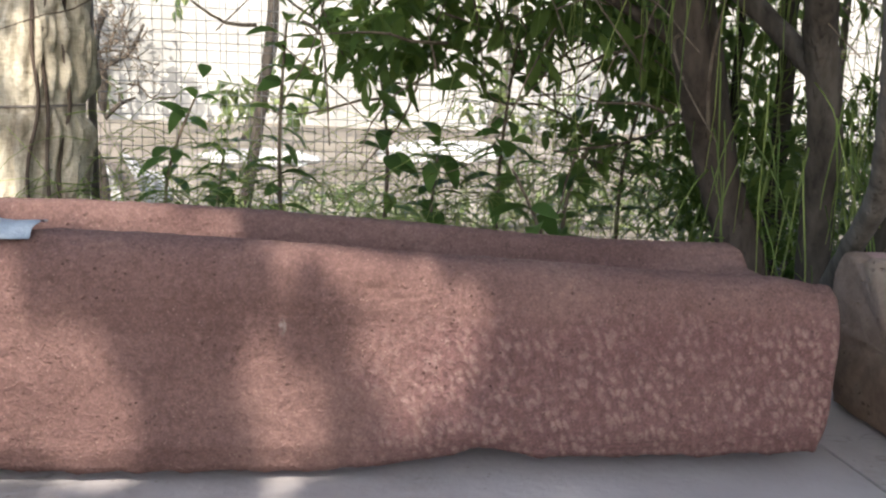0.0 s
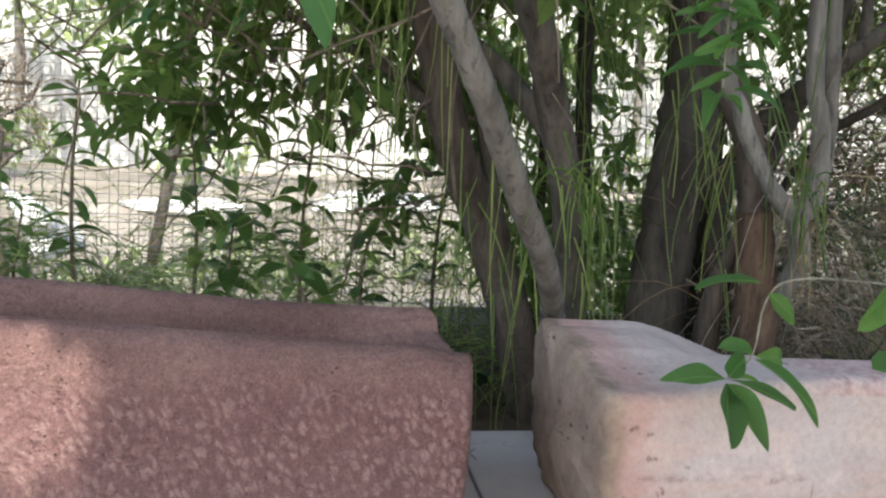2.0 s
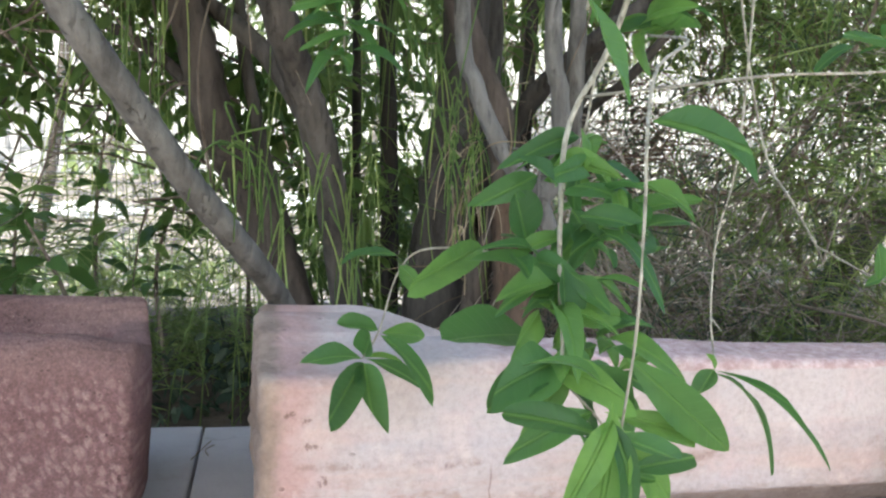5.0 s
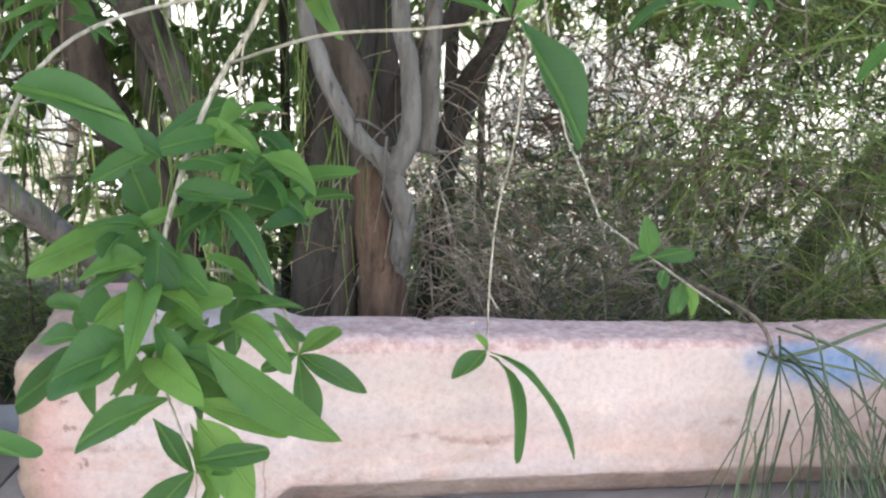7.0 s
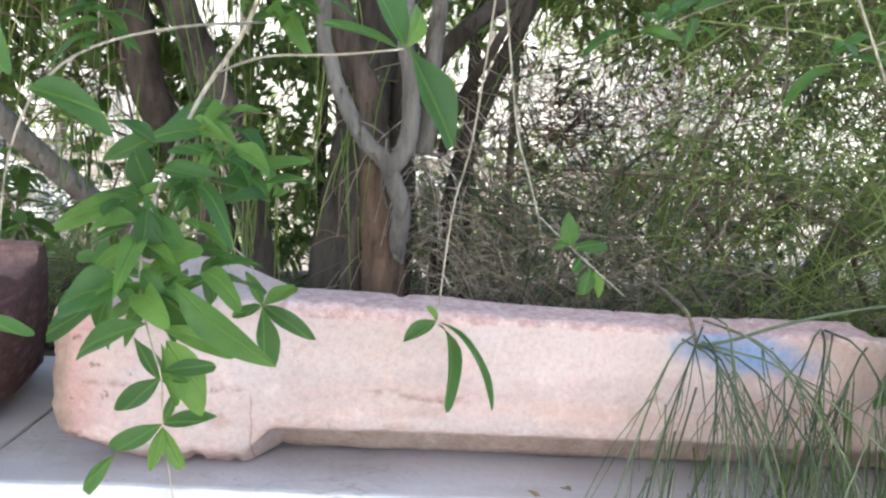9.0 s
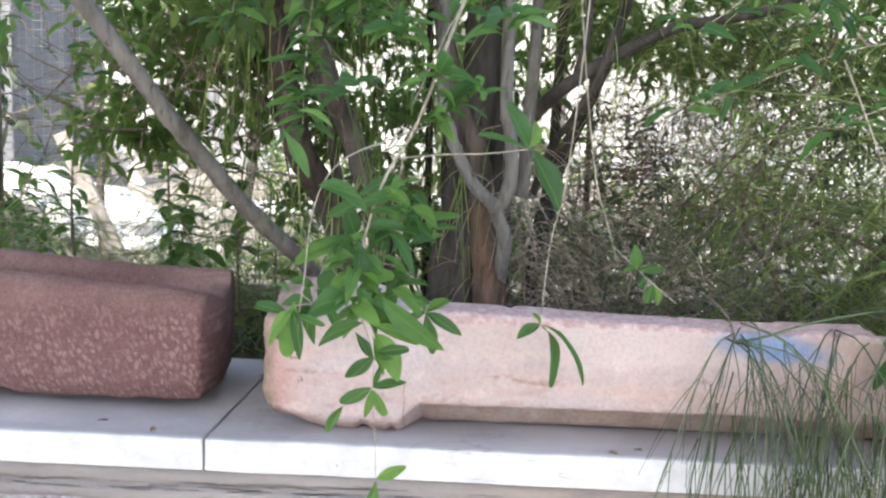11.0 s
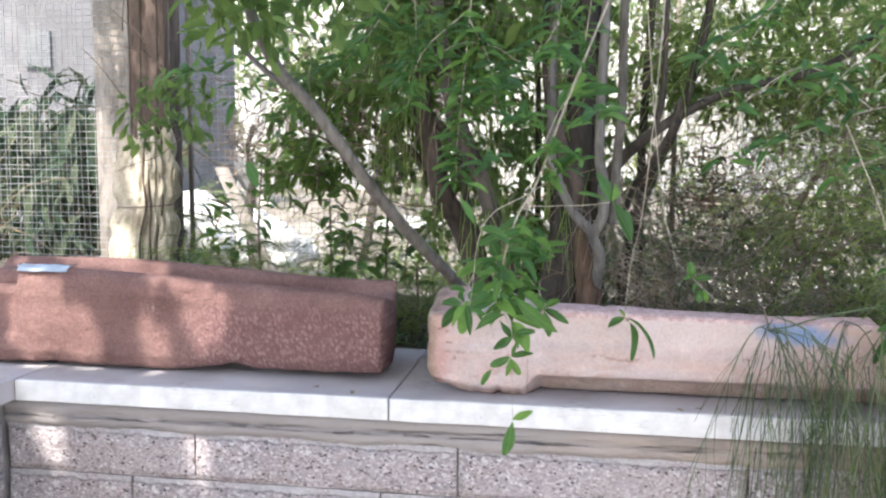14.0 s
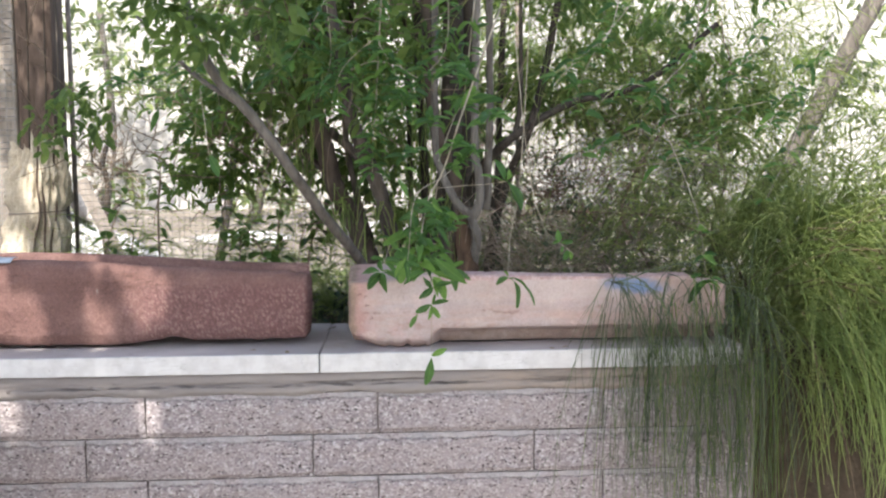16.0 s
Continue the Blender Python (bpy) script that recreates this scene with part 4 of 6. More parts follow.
C1, R1 = clumps(rng, [(-0.4, 0.1, 0.55, 1.05, 1.62, 2.05, 17, 0.15), (-0.85, -0.4, 0.55, 1.05, 1.55, 1.9, 9, 0.12), (-0.5, -0.05, 0.6, 0.95, 1.38, 1.62, 26, 0.08), (-0.1, 0.15, 0.65, 1.0, 1.2, 1.55, 6, 0.08), (-0.5, -0.2, 0.6, 0.9, 1.4, 1.5, 9, 0.07), (-0.3, 0.3, 0.3, 0.6, 1.65, 2.0, 8, 0.12)])
# the crown is open towards the upper left
GAP_A, GAP_B = np.array((-0.39, 0.2, 1.69)), np.array((-0.77, 1.1, 1.81))
keep = []
for c in C1:
    u = min(1, max(0, float(np.dot(np.array(c) - GAP_A, GAP_B - GAP_A) / np.dot(GAP_B - GAP_A, GAP_B - GAP_A))))
    keep.append(np.linalg.norm(np.array(c) - GAP_A - u * (GAP_B - GAP_A)) > 0.14)
SKY_A, SKY_B = np.array((-0.47, 0.5, 1.52)), np.array((-0.66, 1.05, 1.58))
for i, c in enumerate(C1):
    u = min(1, max(0, float(np.dot(np.array(c) - SKY_A, SKY_B - SKY_A) / np.dot(SKY_B - SKY_A, SKY_B - SKY_A))))
    keep[i] = keep[i] and np.linalg.norm(np.array(c) - SKY_A - u * (SKY_B - SKY_A)) > 0.12
C1, R1 = [c for c, k in zip(C1, keep) if k], [r for r, k in zip(R1, keep) if k]
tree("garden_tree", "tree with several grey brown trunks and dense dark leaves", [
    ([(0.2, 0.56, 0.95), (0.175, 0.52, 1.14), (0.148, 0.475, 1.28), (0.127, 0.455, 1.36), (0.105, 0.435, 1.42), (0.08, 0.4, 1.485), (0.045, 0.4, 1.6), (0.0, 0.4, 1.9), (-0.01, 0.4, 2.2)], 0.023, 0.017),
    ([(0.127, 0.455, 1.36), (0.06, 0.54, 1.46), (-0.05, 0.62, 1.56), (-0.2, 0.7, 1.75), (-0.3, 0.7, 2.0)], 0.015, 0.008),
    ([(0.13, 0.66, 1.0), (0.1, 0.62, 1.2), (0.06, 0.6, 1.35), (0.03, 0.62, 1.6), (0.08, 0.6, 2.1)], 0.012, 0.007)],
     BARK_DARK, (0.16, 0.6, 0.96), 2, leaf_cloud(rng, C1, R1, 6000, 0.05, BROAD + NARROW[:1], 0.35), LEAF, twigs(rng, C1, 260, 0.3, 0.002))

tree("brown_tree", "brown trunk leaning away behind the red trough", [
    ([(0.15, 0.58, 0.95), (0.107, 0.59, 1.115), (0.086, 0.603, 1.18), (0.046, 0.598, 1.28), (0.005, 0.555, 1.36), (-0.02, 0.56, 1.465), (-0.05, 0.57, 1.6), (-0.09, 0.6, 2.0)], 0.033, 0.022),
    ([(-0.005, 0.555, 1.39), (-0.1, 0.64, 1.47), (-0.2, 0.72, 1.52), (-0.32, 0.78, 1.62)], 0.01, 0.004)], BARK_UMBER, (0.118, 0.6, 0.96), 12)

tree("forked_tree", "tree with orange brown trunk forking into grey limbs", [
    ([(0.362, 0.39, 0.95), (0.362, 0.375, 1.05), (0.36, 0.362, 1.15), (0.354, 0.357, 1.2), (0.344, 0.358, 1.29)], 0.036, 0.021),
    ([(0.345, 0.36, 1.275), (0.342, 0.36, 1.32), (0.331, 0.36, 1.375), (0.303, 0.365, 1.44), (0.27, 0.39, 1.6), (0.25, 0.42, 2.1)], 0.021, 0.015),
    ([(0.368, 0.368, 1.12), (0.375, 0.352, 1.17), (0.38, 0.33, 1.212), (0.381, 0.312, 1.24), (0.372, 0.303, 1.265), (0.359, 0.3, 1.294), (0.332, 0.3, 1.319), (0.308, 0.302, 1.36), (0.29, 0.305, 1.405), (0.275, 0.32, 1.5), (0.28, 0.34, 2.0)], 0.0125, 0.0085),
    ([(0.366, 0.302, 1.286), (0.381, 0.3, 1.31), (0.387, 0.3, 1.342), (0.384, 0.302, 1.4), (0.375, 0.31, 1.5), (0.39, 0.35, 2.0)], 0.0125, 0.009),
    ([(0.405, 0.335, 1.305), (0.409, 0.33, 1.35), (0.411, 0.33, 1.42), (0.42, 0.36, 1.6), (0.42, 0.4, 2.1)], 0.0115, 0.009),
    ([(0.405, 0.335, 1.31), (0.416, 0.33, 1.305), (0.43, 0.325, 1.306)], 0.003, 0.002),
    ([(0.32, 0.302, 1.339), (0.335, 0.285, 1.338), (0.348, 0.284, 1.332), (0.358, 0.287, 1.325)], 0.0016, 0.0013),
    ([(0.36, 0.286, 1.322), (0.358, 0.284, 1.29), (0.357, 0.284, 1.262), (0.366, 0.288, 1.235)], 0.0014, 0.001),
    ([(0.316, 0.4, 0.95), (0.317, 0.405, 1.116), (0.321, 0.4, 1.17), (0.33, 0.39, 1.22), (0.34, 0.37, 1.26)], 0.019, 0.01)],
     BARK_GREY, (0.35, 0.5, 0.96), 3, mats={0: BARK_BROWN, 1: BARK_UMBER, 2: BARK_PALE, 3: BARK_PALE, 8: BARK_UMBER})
C2, R2 = clumps(rng, [(0.1, 0.65, 0.75, 1.3, 1.6, 2.1, 20, 0.14), (0.6, 1.15, 0.8, 1.3, 1.75, 2.1, 12, 0.13), (0.05, 0.5, 0.95, 1.35, 1.15, 1.6, 18, 0.12), (-0.15, 0.3, 1.1, 1.6, 1.35, 2.0, 14, 0.13), (0.6, 1.15, 0.3, 0.6, 1.6, 1.95, 9, 0.1), (0.5, 1.3, 0.7, 1.15, 1.5, 2.0, 26, 0.12), (0.42, 0.85, 0.65, 1.0, 1.35, 1.75, 14, 0.09), (0.58, 0.95, 0.65, 1.0, 1.6, 1.76, 14, 0.075), (-0.1, 0.6, 0.7, 1.1, 1.85, 2.3, 14, 0.15)])
BUSH_GAPS = [((0.5, 0.4, 1.43), (0.63, 1.3, 1.53), 0.085), ((0.62, 0.5, 1.46), (0.8, 1.3, 1.56), 0.065), ((0.15, 0.5, 1.408), (0.28, 1.3, 1.449), 0.03)]


def in_gap(p, margin=0.0):
    """True within one of the bright openings through the bush."""
    for a, b, r in BUSH_GAPS:
        a, b = np.array(a), np.array(b)
        u = min(1, max(0, float(np.dot(p - a, b - a) / np.dot(b - a, b - a))))
        if np.linalg.norm(p - a - u * (b - a)) < r + margin:
            return True
    return False


keep = [not in_gap(np.array(c), 0.02) for c in C2]
C2, R2 = [c for c, k in zip(C2, keep) if k], [r for r, k in zip(R2, keep) if k]
tree("dark_tree", "dark rough trunk with a spreading side branch", [
    ([(0.276, 0.5, 0.95), (0.292, 0.51, 1.15), (0.308, 0.52, 1.28), (0.322, 0.54, 1.4), (0.332, 0.55, 1.52), (0.35, 0.6, 2.2)], 0.044, 0.028),
    ([(0.37, 0.55, 1.1), (0.375, 0.51, 1.3), (0.385, 0.48, 1.37), (0.413, 0.44, 1.424), (0.454, 0.4, 1.468), (0.49, 0.4, 1.497), (0.551, 0.42, 1.537), (0.66, 0.44, 1.59), (0.85, 0.45, 1.64), (1.05, 0.45, 1.8)], 0.016, 0.007),
    ([(0.49, 0.4, 1.497), (0.51, 0.43, 1.6), (0.52, 0.5, 1.9)], 0.008, 0.005),
    ([(0.43, 0.47, 1.3), (0.455, 0.41, 1.385), (0.475, 0.34, 1.42), (0.492, 0.3, 1.455), (0.51, 0.28, 1.49), (0.53, 0.27, 1.56)], 0.007, 0.004),
    ([(0.43, 0.62, 1.0), (0.47, 0.6, 1.3), (0.58, 0.58, 1.6), (0.66, 0.58, 2.0)], 0.016, 0.009),
    ([(0.37, 0.56, 0.95), (0.376, 0.57, 1.2), (0.37, 0.58, 1.45), (0.39, 0.6, 2.1)], 0.026, 0.018),
    ([(0.28, 0.85, 0.95), (0.27, 0.82, 1.3), (0.25, 0.8, 1.7), (0.24, 0.8, 2.1)], 0.016, 0.012),
    ([(0.22, 0.9, 0.95), (0.22, 0.9, 1.5), (0.2, 0.9, 2.1)], 0.009, 0.007),
    ([(0.5, 0.8, 0.95), (0.49, 0.78, 1.4), (0.52, 0.8, 2.1)], 0.012, 0.009)],
     BARK_DEEP, (0.34, 0.8, 0.96), 4, leaf_cloud(rng, C2, R2, 9000, 0.047, BROAD + NARROW), LEAF, twigs(rng, C2 + [(0.8, 0.8, 1.5), (1.0, 0.8, 1.4), (0.7, 0.7, 1.35), (0.9, 0.9, 1.7)] * 6, 110, 0.4, 0.0015))

# ---- saplings behind the red trough ----


def sapling(x, y, top, count, size, seed, bare=0.35):
    r = np.random.default_rng(seed)
    t = thing("sapling", (x, y, 0.96), "young broad-leaved sapling with drooping green leaves", "plant", "saplings")
    stem = curve_pts([(x, y, 0.94), (x + 0.02 * r.normal(), y + 0.02 * r.normal(), (0.96 + top) / 2), (x + 0.04 * r.normal(), y, top)], 24)
    stalk = part("stem", *tube(stem[::4], 0.005, 0.002, 6, 16), TWIG_BROWN, t)
    shapes = [mesh_of("leaf", *leaf_shape(size, size * 0.44, c, 0.3, 6), LEAF_PLANT) for c in (0.35, 0.55, 0.75)]
    for i in range(count):
        u = bare + (1 - bare) * (i + r.random()) / count
        p = stem[min(23, int(u * 23))]
        ang = 2.4 * i + r.normal() * 0.4
        leaf = new("leaf", shapes[i % 3])
        leaf.parent = stalk
        m = Matrix.LocRotScale(Vector(p) - Vector((x, y, 0.96)), Euler((r.normal() * 0.3, r.uniform(-0.75, 0.2) - 0.2 * u, ang)), Vector([r.uniform(0.7, 1.15)] * 3))
        leaf.matrix_basis = m
    return t


LEAF_PLANT = leaf_mat("sapling_leaf", (0.06, 0.12, 0.035), (0.105, 0.195, 0.05), (0.2, 0.3, 0.075), 0.42, False, 0.58)
for i, (x, y, top, n) in enumerate([(-0.68, 0.9, 1.25, 12), (-0.55, 0.84, 1.5, 18), (-0.3, 0.83, 1.27, 18), (-0.2, 0.88, 1.5, 16), (-0.74, 0.95, 1.36, 12), (-0.4, 1.0, 1.46, 16), (-0.08, 0.8, 1.36, 14), (0.04, 0.95, 1.45, 14), (-0.17, 0.58, 1.27, 11)]):
    sapling(x, y, top, int(1.6 * n), 0.066, 50 + i)

tree("far_side_tree", "sunlit grey trunk slanting among fine foliage", [
    ([(1.2, 1.05, 0.95), (1.287, 1.0, 1.155), (1.495, 1.0, 1.42), (1.768, 1.0, 1.92), (1.9, 1.0, 2.2)], 0.035, 0.028)],
     BARK_GREY, (1.2, 1.05, 0.96), 6,
     leaf_cloud(rng, [(1.5, 1.2, 1.8), (1.9, 1.3, 1.6), (1.3, 1.2, 1.5), (1.8, 1.1, 1.3)], [(0.4, 0.3, 0.3), (0.3, 0.3, 0.3), (0.3, 0.25, 0.25), (0.4, 0.3, 0.25)], 3000, 0.05, NARROW), LEAF_OLIVE)

# ---- rush-like weeping shrubs ----


def weeping(rng, bases, n, length, spread, lean, r=0.0013, droop=1.0, sides=3, pts=7, clear=True):
    """Thin stems that rise and arch over. bases: boxes (x0, x1, y0, y1, z)."""
    pieces = []
    for i in range(n):
        b = bases[i % len(bases)]
        p = np.array([rng.uniform(b[0], b[1]), rng.uniform(b[2], b[3]), b[4] + (0.06 * rng.normal() if b[4] > 1.05 else 0)])
        d = np.array([lean[0] + spread * rng.normal(), lean[1] + spread * rng.normal(), lean[2] * rng.uniform(0.7, 1.3)])
        d /= np.linalg.norm(d)
        L = length * rng.uniform(0.5, 1.25)
        out = [p]
        for k in range(pts - 1):
            d = d + np.array([0.06 * rng.normal(), 0.06 * rng.normal(), -droop * rng.uniform(0.15, 0.42)])
            d /= np.linalg.norm(d)
            out.append(out[-1] + d * L / (pts - 1))
        if clear and any(q[0] < 0.97 and q[0] > -0.95 and q[1] < 0.33 and q[2] < 1.19 for q in out):
            continue
        if in_gap(out[pts // 2]) and rng.random() < 0.7:
            continue
        pieces.append(tube(out, r * rng.uniform(0.8, 1.4), r * 0.5, sides, pts))
    return join(pieces)


def thicket(rng, boxes, n, length, r, wild=0.35, sides=3):
    """Branching dry twigs that run in all directions. boxes: (x0, x1, y0, y1, z0, z1)."""
    pieces = []
    for i in range(n):
        b = boxes[i % len(boxes)]
        p = np.array([rng.uniform(b[0], b[1]), rng.uniform(b[2], b[3]), rng.uniform(b[4], b[5])])
        d = rng.normal(size=3) * [1.0, 0.6, 0.7] + [0, 0, 0.55]
        d /= np.linalg.norm(d)
        L = length * rng.uniform(0.5, 1.3)
        main = [p]
        for k in range(6):
            d = d + rng.normal(size=3) * wild
            d /= np.linalg.norm(d)
            main.append(main[-1] + d * L / 6)
        if any(q[1] < 0.34 and q[2] < 1.2 and q[0] < 0.98 for q in main):
            continue
        if in_gap(main[3]) and rng.random() < 0.6:
            continue
        w = r * rng.uniform(0.7, 1.5)
        pieces.append(tube(main, w, 0.5 * w, sides, 10))
        for k in range(1, 6):
            e = rng.normal(size=3) * [1, 0.7, 0.8] + 0.5 * d
            e /= np.linalg.norm(e)
            tip = main[k] + e * L * rng.uniform(0.12, 0.4)
            if tip[1] > 0.34 or tip[2] > 1.2:
                pieces.append(tube([main[k], (main[k] + tip) / 2 + rng.normal(size=3) * 0.03 * L, tip], 0.6 * w, 0.3 * w, sides, 6))
    return join(pieces)


def bunches(rng, box, n, w):
    """Small boxes scattered in a large one (x0, x1, y0, y1, z0, z1), so that stems stand in tufts with gaps between."""
    out = []
    for _ in range(n):
        x, y, z = (rng.uniform(box[2 * k], box[2 * k + 1]) for k in range(3))
        out.append((x - w, x + w, y - w, y + w, z))
    return out


def shrub(name, label, base, stems, mat):
    t = thing(name, base, label, "shrub")
    for s in stems:
        part("foliage", *s, mat, t, kind="stuff")
    return t


shrub("weeping_shrub", "fine green rush-like stems arching behind the red trough", (-0.4, 0.75, 0.95),
      [weeping(rng, [(-0.95, -0.12, 0.5, 1.2, 0.95), (-0.95, -0.12, 0.5, 1.2, 0.95), (-0.12, 0.12, 0.8, 1.2, 0.95)], 900, 0.3, 0.8, (0, 0, 0.9), 0.0012, 1.0)], NEEDLE)
grng = np.random.default_rng(217)
shrub("weeping_shrub", "fine sunlit needle stems filling the fence behind the red trough", (-0.45, 1.0, 0.95),
      [weeping(grng, bunches(grng, (-0.9, 0.05, 0.75, 1.2, 1.0, 1.22), 44, 0.03), 900, 0.24, 0.9, (0, 0, 0.5), 0.0009, 1.0)], NEEDLE)
shrub("dry_tuft", "straw coloured grass tufts before the fence", (-0.7, 1.05, 0.95),
      [weeping(grng, bunches(grng, (-0.9, -0.5, 0.9, 1.2, 0.96, 1.06), 10, 0.03), 200, 0.2, 0.8, (0, 0, 0.8), 0.0009, 1.0)], TWIG_DRY)
part("twig_work", *thicket(DEAD_TWIGS, [(-1.4, -1.2, 2.6, 2.8, 1.4, 1.62), (-1.35, -1.2, 2.6, 2.8, 1.3, 1.5)], 46, 0.22, 0.0028), TWIG_BROWN, dead, kind="stuff")
trng = np.random.default_rng(314)
shrub("weeping_shrub", "dense green rush-like stems crowding behind the pink trough", (0.8, 0.75, 0.95),
      [weeping(trng, [(0.62, 1.35, 0.42, 0.9, 0.98), (0.8, 1.35, 0.4, 0.8, 0.98), (0.95, 1.4, 0.4, 1.0, 1.0)], 520, 0.36, 0.75, (0, -0.05, 0.8), 0.0012, 1.1),
       weeping(trng, bunches(trng, (0.8, 1.4, 0.38, 0.7, 1.2, 1.6), 26, 0.02), 420, 0.3, 0.55, (0, -0.05, 0.25), 0.0011, 1.3)], NEEDLE)
shrub("dry_shrub", "tangle of dry brown twigs behind the pink trough", (0.8, 0.9, 0.95),
      [thicket(trng, [(0.45, 0.8, 0.42, 0.8, 0.98, 1.25), (0.5, 1.1, 0.5, 0.9, 1.0, 1.4), (0.5, 0.9, 0.45, 0.7, 1.05, 1.3)], 170, 0.3, 0.0013),
       weeping(trng, bunches(trng, (0.42, 0.95, 0.42, 0.7, 0.98, 1.1), 14, 0.04), 230, 0.24, 0.6, (0, -0.05, 0.5), 0.001, 1.1)], TWIG_DRY)
shrub("weeping_shrub", "loose green rush-like stems against the light", (0.95, 0.85, 0.95),
      [weeping(trng, bunches(trng, (0.7, 1.45, 0.45, 1.0, 1.2, 1.75), 26, 0.03), 420, 0.3, 1.0, (0, 0, 0.4), 0.0013, 1.1)], NEEDLE)
shrub("weeping_shrub", "fresh yellow-green rush stems arching behind the pink trough", (0.95, 0.7, 0.95),
      [weeping(trng, bunches(trng, (0.75, 1.45, 0.42, 0.8, 1.0, 1.3), 18, 0.03), 300, 0.36, 0.7, (0, -0.1, 0.8), 0.001, 1.1)], NEEDLE)
shrub("weeping_shrub", "curtain of fine green stems drooping from above", (0.95, 0.8, 0.95),
      [weeping(trng, bunches(trng, (0.5, 1.5, 0.5, 1.0, 1.55, 2.05), 60, 0.025), 850, 0.34, 0.6, (0, -0.02, 0.1), 0.0012, 1.1)], NEEDLE)
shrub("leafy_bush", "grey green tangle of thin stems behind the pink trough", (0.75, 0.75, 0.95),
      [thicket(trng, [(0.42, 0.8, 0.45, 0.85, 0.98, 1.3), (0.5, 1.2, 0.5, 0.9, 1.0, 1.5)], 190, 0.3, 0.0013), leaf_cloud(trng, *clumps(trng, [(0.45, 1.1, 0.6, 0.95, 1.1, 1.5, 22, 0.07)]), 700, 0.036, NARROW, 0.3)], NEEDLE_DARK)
shrub("dry_shrub", "reddish brown clump of dead twigs caught in the bush", (0.63, 0.7, 1.0),
      [weeping(trng, [(0.595, 0.64, 0.6, 0.68, 1.385), (0.6, 0.65, 0.6, 0.68, 1.375)], 150, 0.11, 1.1, (0, 0, 0.3), 0.0012, 0.3),
       thicket(trng, [(0.5, 0.8, 0.5, 0.75, 1.1, 1.45), (0.6, 1.1, 0.5, 0.8, 1.25, 1.6)], 110, 0.28, 0.0011)], TWIG_RED)
shrub("leafy_bush", "fine light green foliage filling the bush behind the trough", (1.0, 0.8, 0.95),
      [leaf_cloud(trng, *clumps(trng, [(0.7, 1.5, 0.45, 1.0, 1.25, 1.75, 34, 0.08)]), 1500, 0.036, NARROW, 0.2)], LEAF_FRESH)
old_bough = thing("bare_branch", (0.8, 0.55, 1.25), "bare grey branch curving through the bush", "branch")
part("stem", *tube([(0.62, 0.57, 1.29), (0.72, 0.56, 1.288), (0.804, 0.55, 1.284), (0.932, 0.55, 1.272), (1.054, 0.55, 1.221), (1.133, 0.55, 1.162), (1.2, 0.55, 1.05)], 0.0028, 0.0048, 8), TWIG_BROWN, old_bough)
part("stem", *tube([(0.95, 0.6, 1.0), (0.9, 0.58, 1.15), (0.82, 0.56, 1.27), (0.86, 0.55, 1.4), (0.95, 0.55, 1.56), (0.98, 0.55, 1.75)], 0.005, 0.003, 8), TWIG_BROWN, old_bough)
part("stem", *tube([(1.2, 0.62, 1.0), (1.1, 0.6, 1.2), (1.13, 0.58, 1.4), (1.05, 0.58, 1.62)], 0.005, 0.0025, 8), TWIG_BROWN, old_bough)
shrub("weeping_shrub", "fresh green rush stems hanging beside the trunks", (0.2, 0.5, 0.96),
      [weeping(rng, [(0.1, 0.2, 0.38, 0.5, 1.3), (0.26, 0.36, 0.36, 0.46, 1.42), (0.0, 0.12, 0.4, 0.55, 1.25), (-0.1, 0.3, 0.4, 0.7, 1.7)], 90, 0.22, 0.12, (0, -0.1, -0.25), 0.0013, 1.0)], NEEDLE)
def hanging_tuft(rng, root, top, n, drop, spread, r):
    """A few stems that hang down from above, meet at a knot and fan out below it."""
    knot, up, out = np.array(root), np.array(top), []
    for i in range(n):
        if i % 4 == 0:
            q = up + rng.normal(size=3) * [0.03, 0.02, 0.02]
            out.append(tube([q, (q + knot) / 2 + rng.normal(size=3) * 0.012, knot + rng.normal(size=3) * 0.004, knot + [0.01 * rng.normal(), 0.01 * rng.normal(), -0.05]], r, 0.7 * r, 5, 14))
        a = rng.normal(size=3) * [spread, 0.6 * spread, 0.0]
        h = drop * rng.uniform(0.45, 1.1)
        p = knot + rng.normal(size=3) * [0.006, 0.005, 0.018]
        out.append(tube([p, p + 0.45 * a + [0, 0, 0.12 * h], p + 0.85 * a + [0, 0, -0.3 * h], p + a + [0, 0, -h]], r * rng.uniform(0.8, 1.3), 0.5 * r, 5, 11))
    return join(out)


hrng = np.random.default_rng(808)
shrub("hanging_tuft", "straw green stems hanging in a knot before the forked tree", (0.212, 0.02, 1.3),
      [hanging_tuft(hrng, (0.212, 0.02, 1.312), (0.16, 0.06, 1.62), 9, 0.055, 0.012, 0.0009), hanging_tuft(hrng, (0.205, 0.03, 1.37), (0.17, 0.06, 1.62), 5, 0.045, 0.01, 0.0008)], LEAF)
shrub("hanging_tuft", "pale dry roots hanging below the green stems", (0.212, 0.02, 1.27),
      [hanging_tuft(hrng, (0.214, 0.022, 1.29), (0.214, 0.022, 1.33), 14, 0.045, 0.014, 0.0006)], STRAW)
shrub("hanging_tuft", "fresh green blades drooping beside the leaning trunk", (0.06, 0.12, 1.3),
      [hanging_tuft(hrng, (0.06, 0.12, 1.312), (0.07, 0.13, 1.34), 10, 0.06, 0.014, 0.0011)], LEAF)
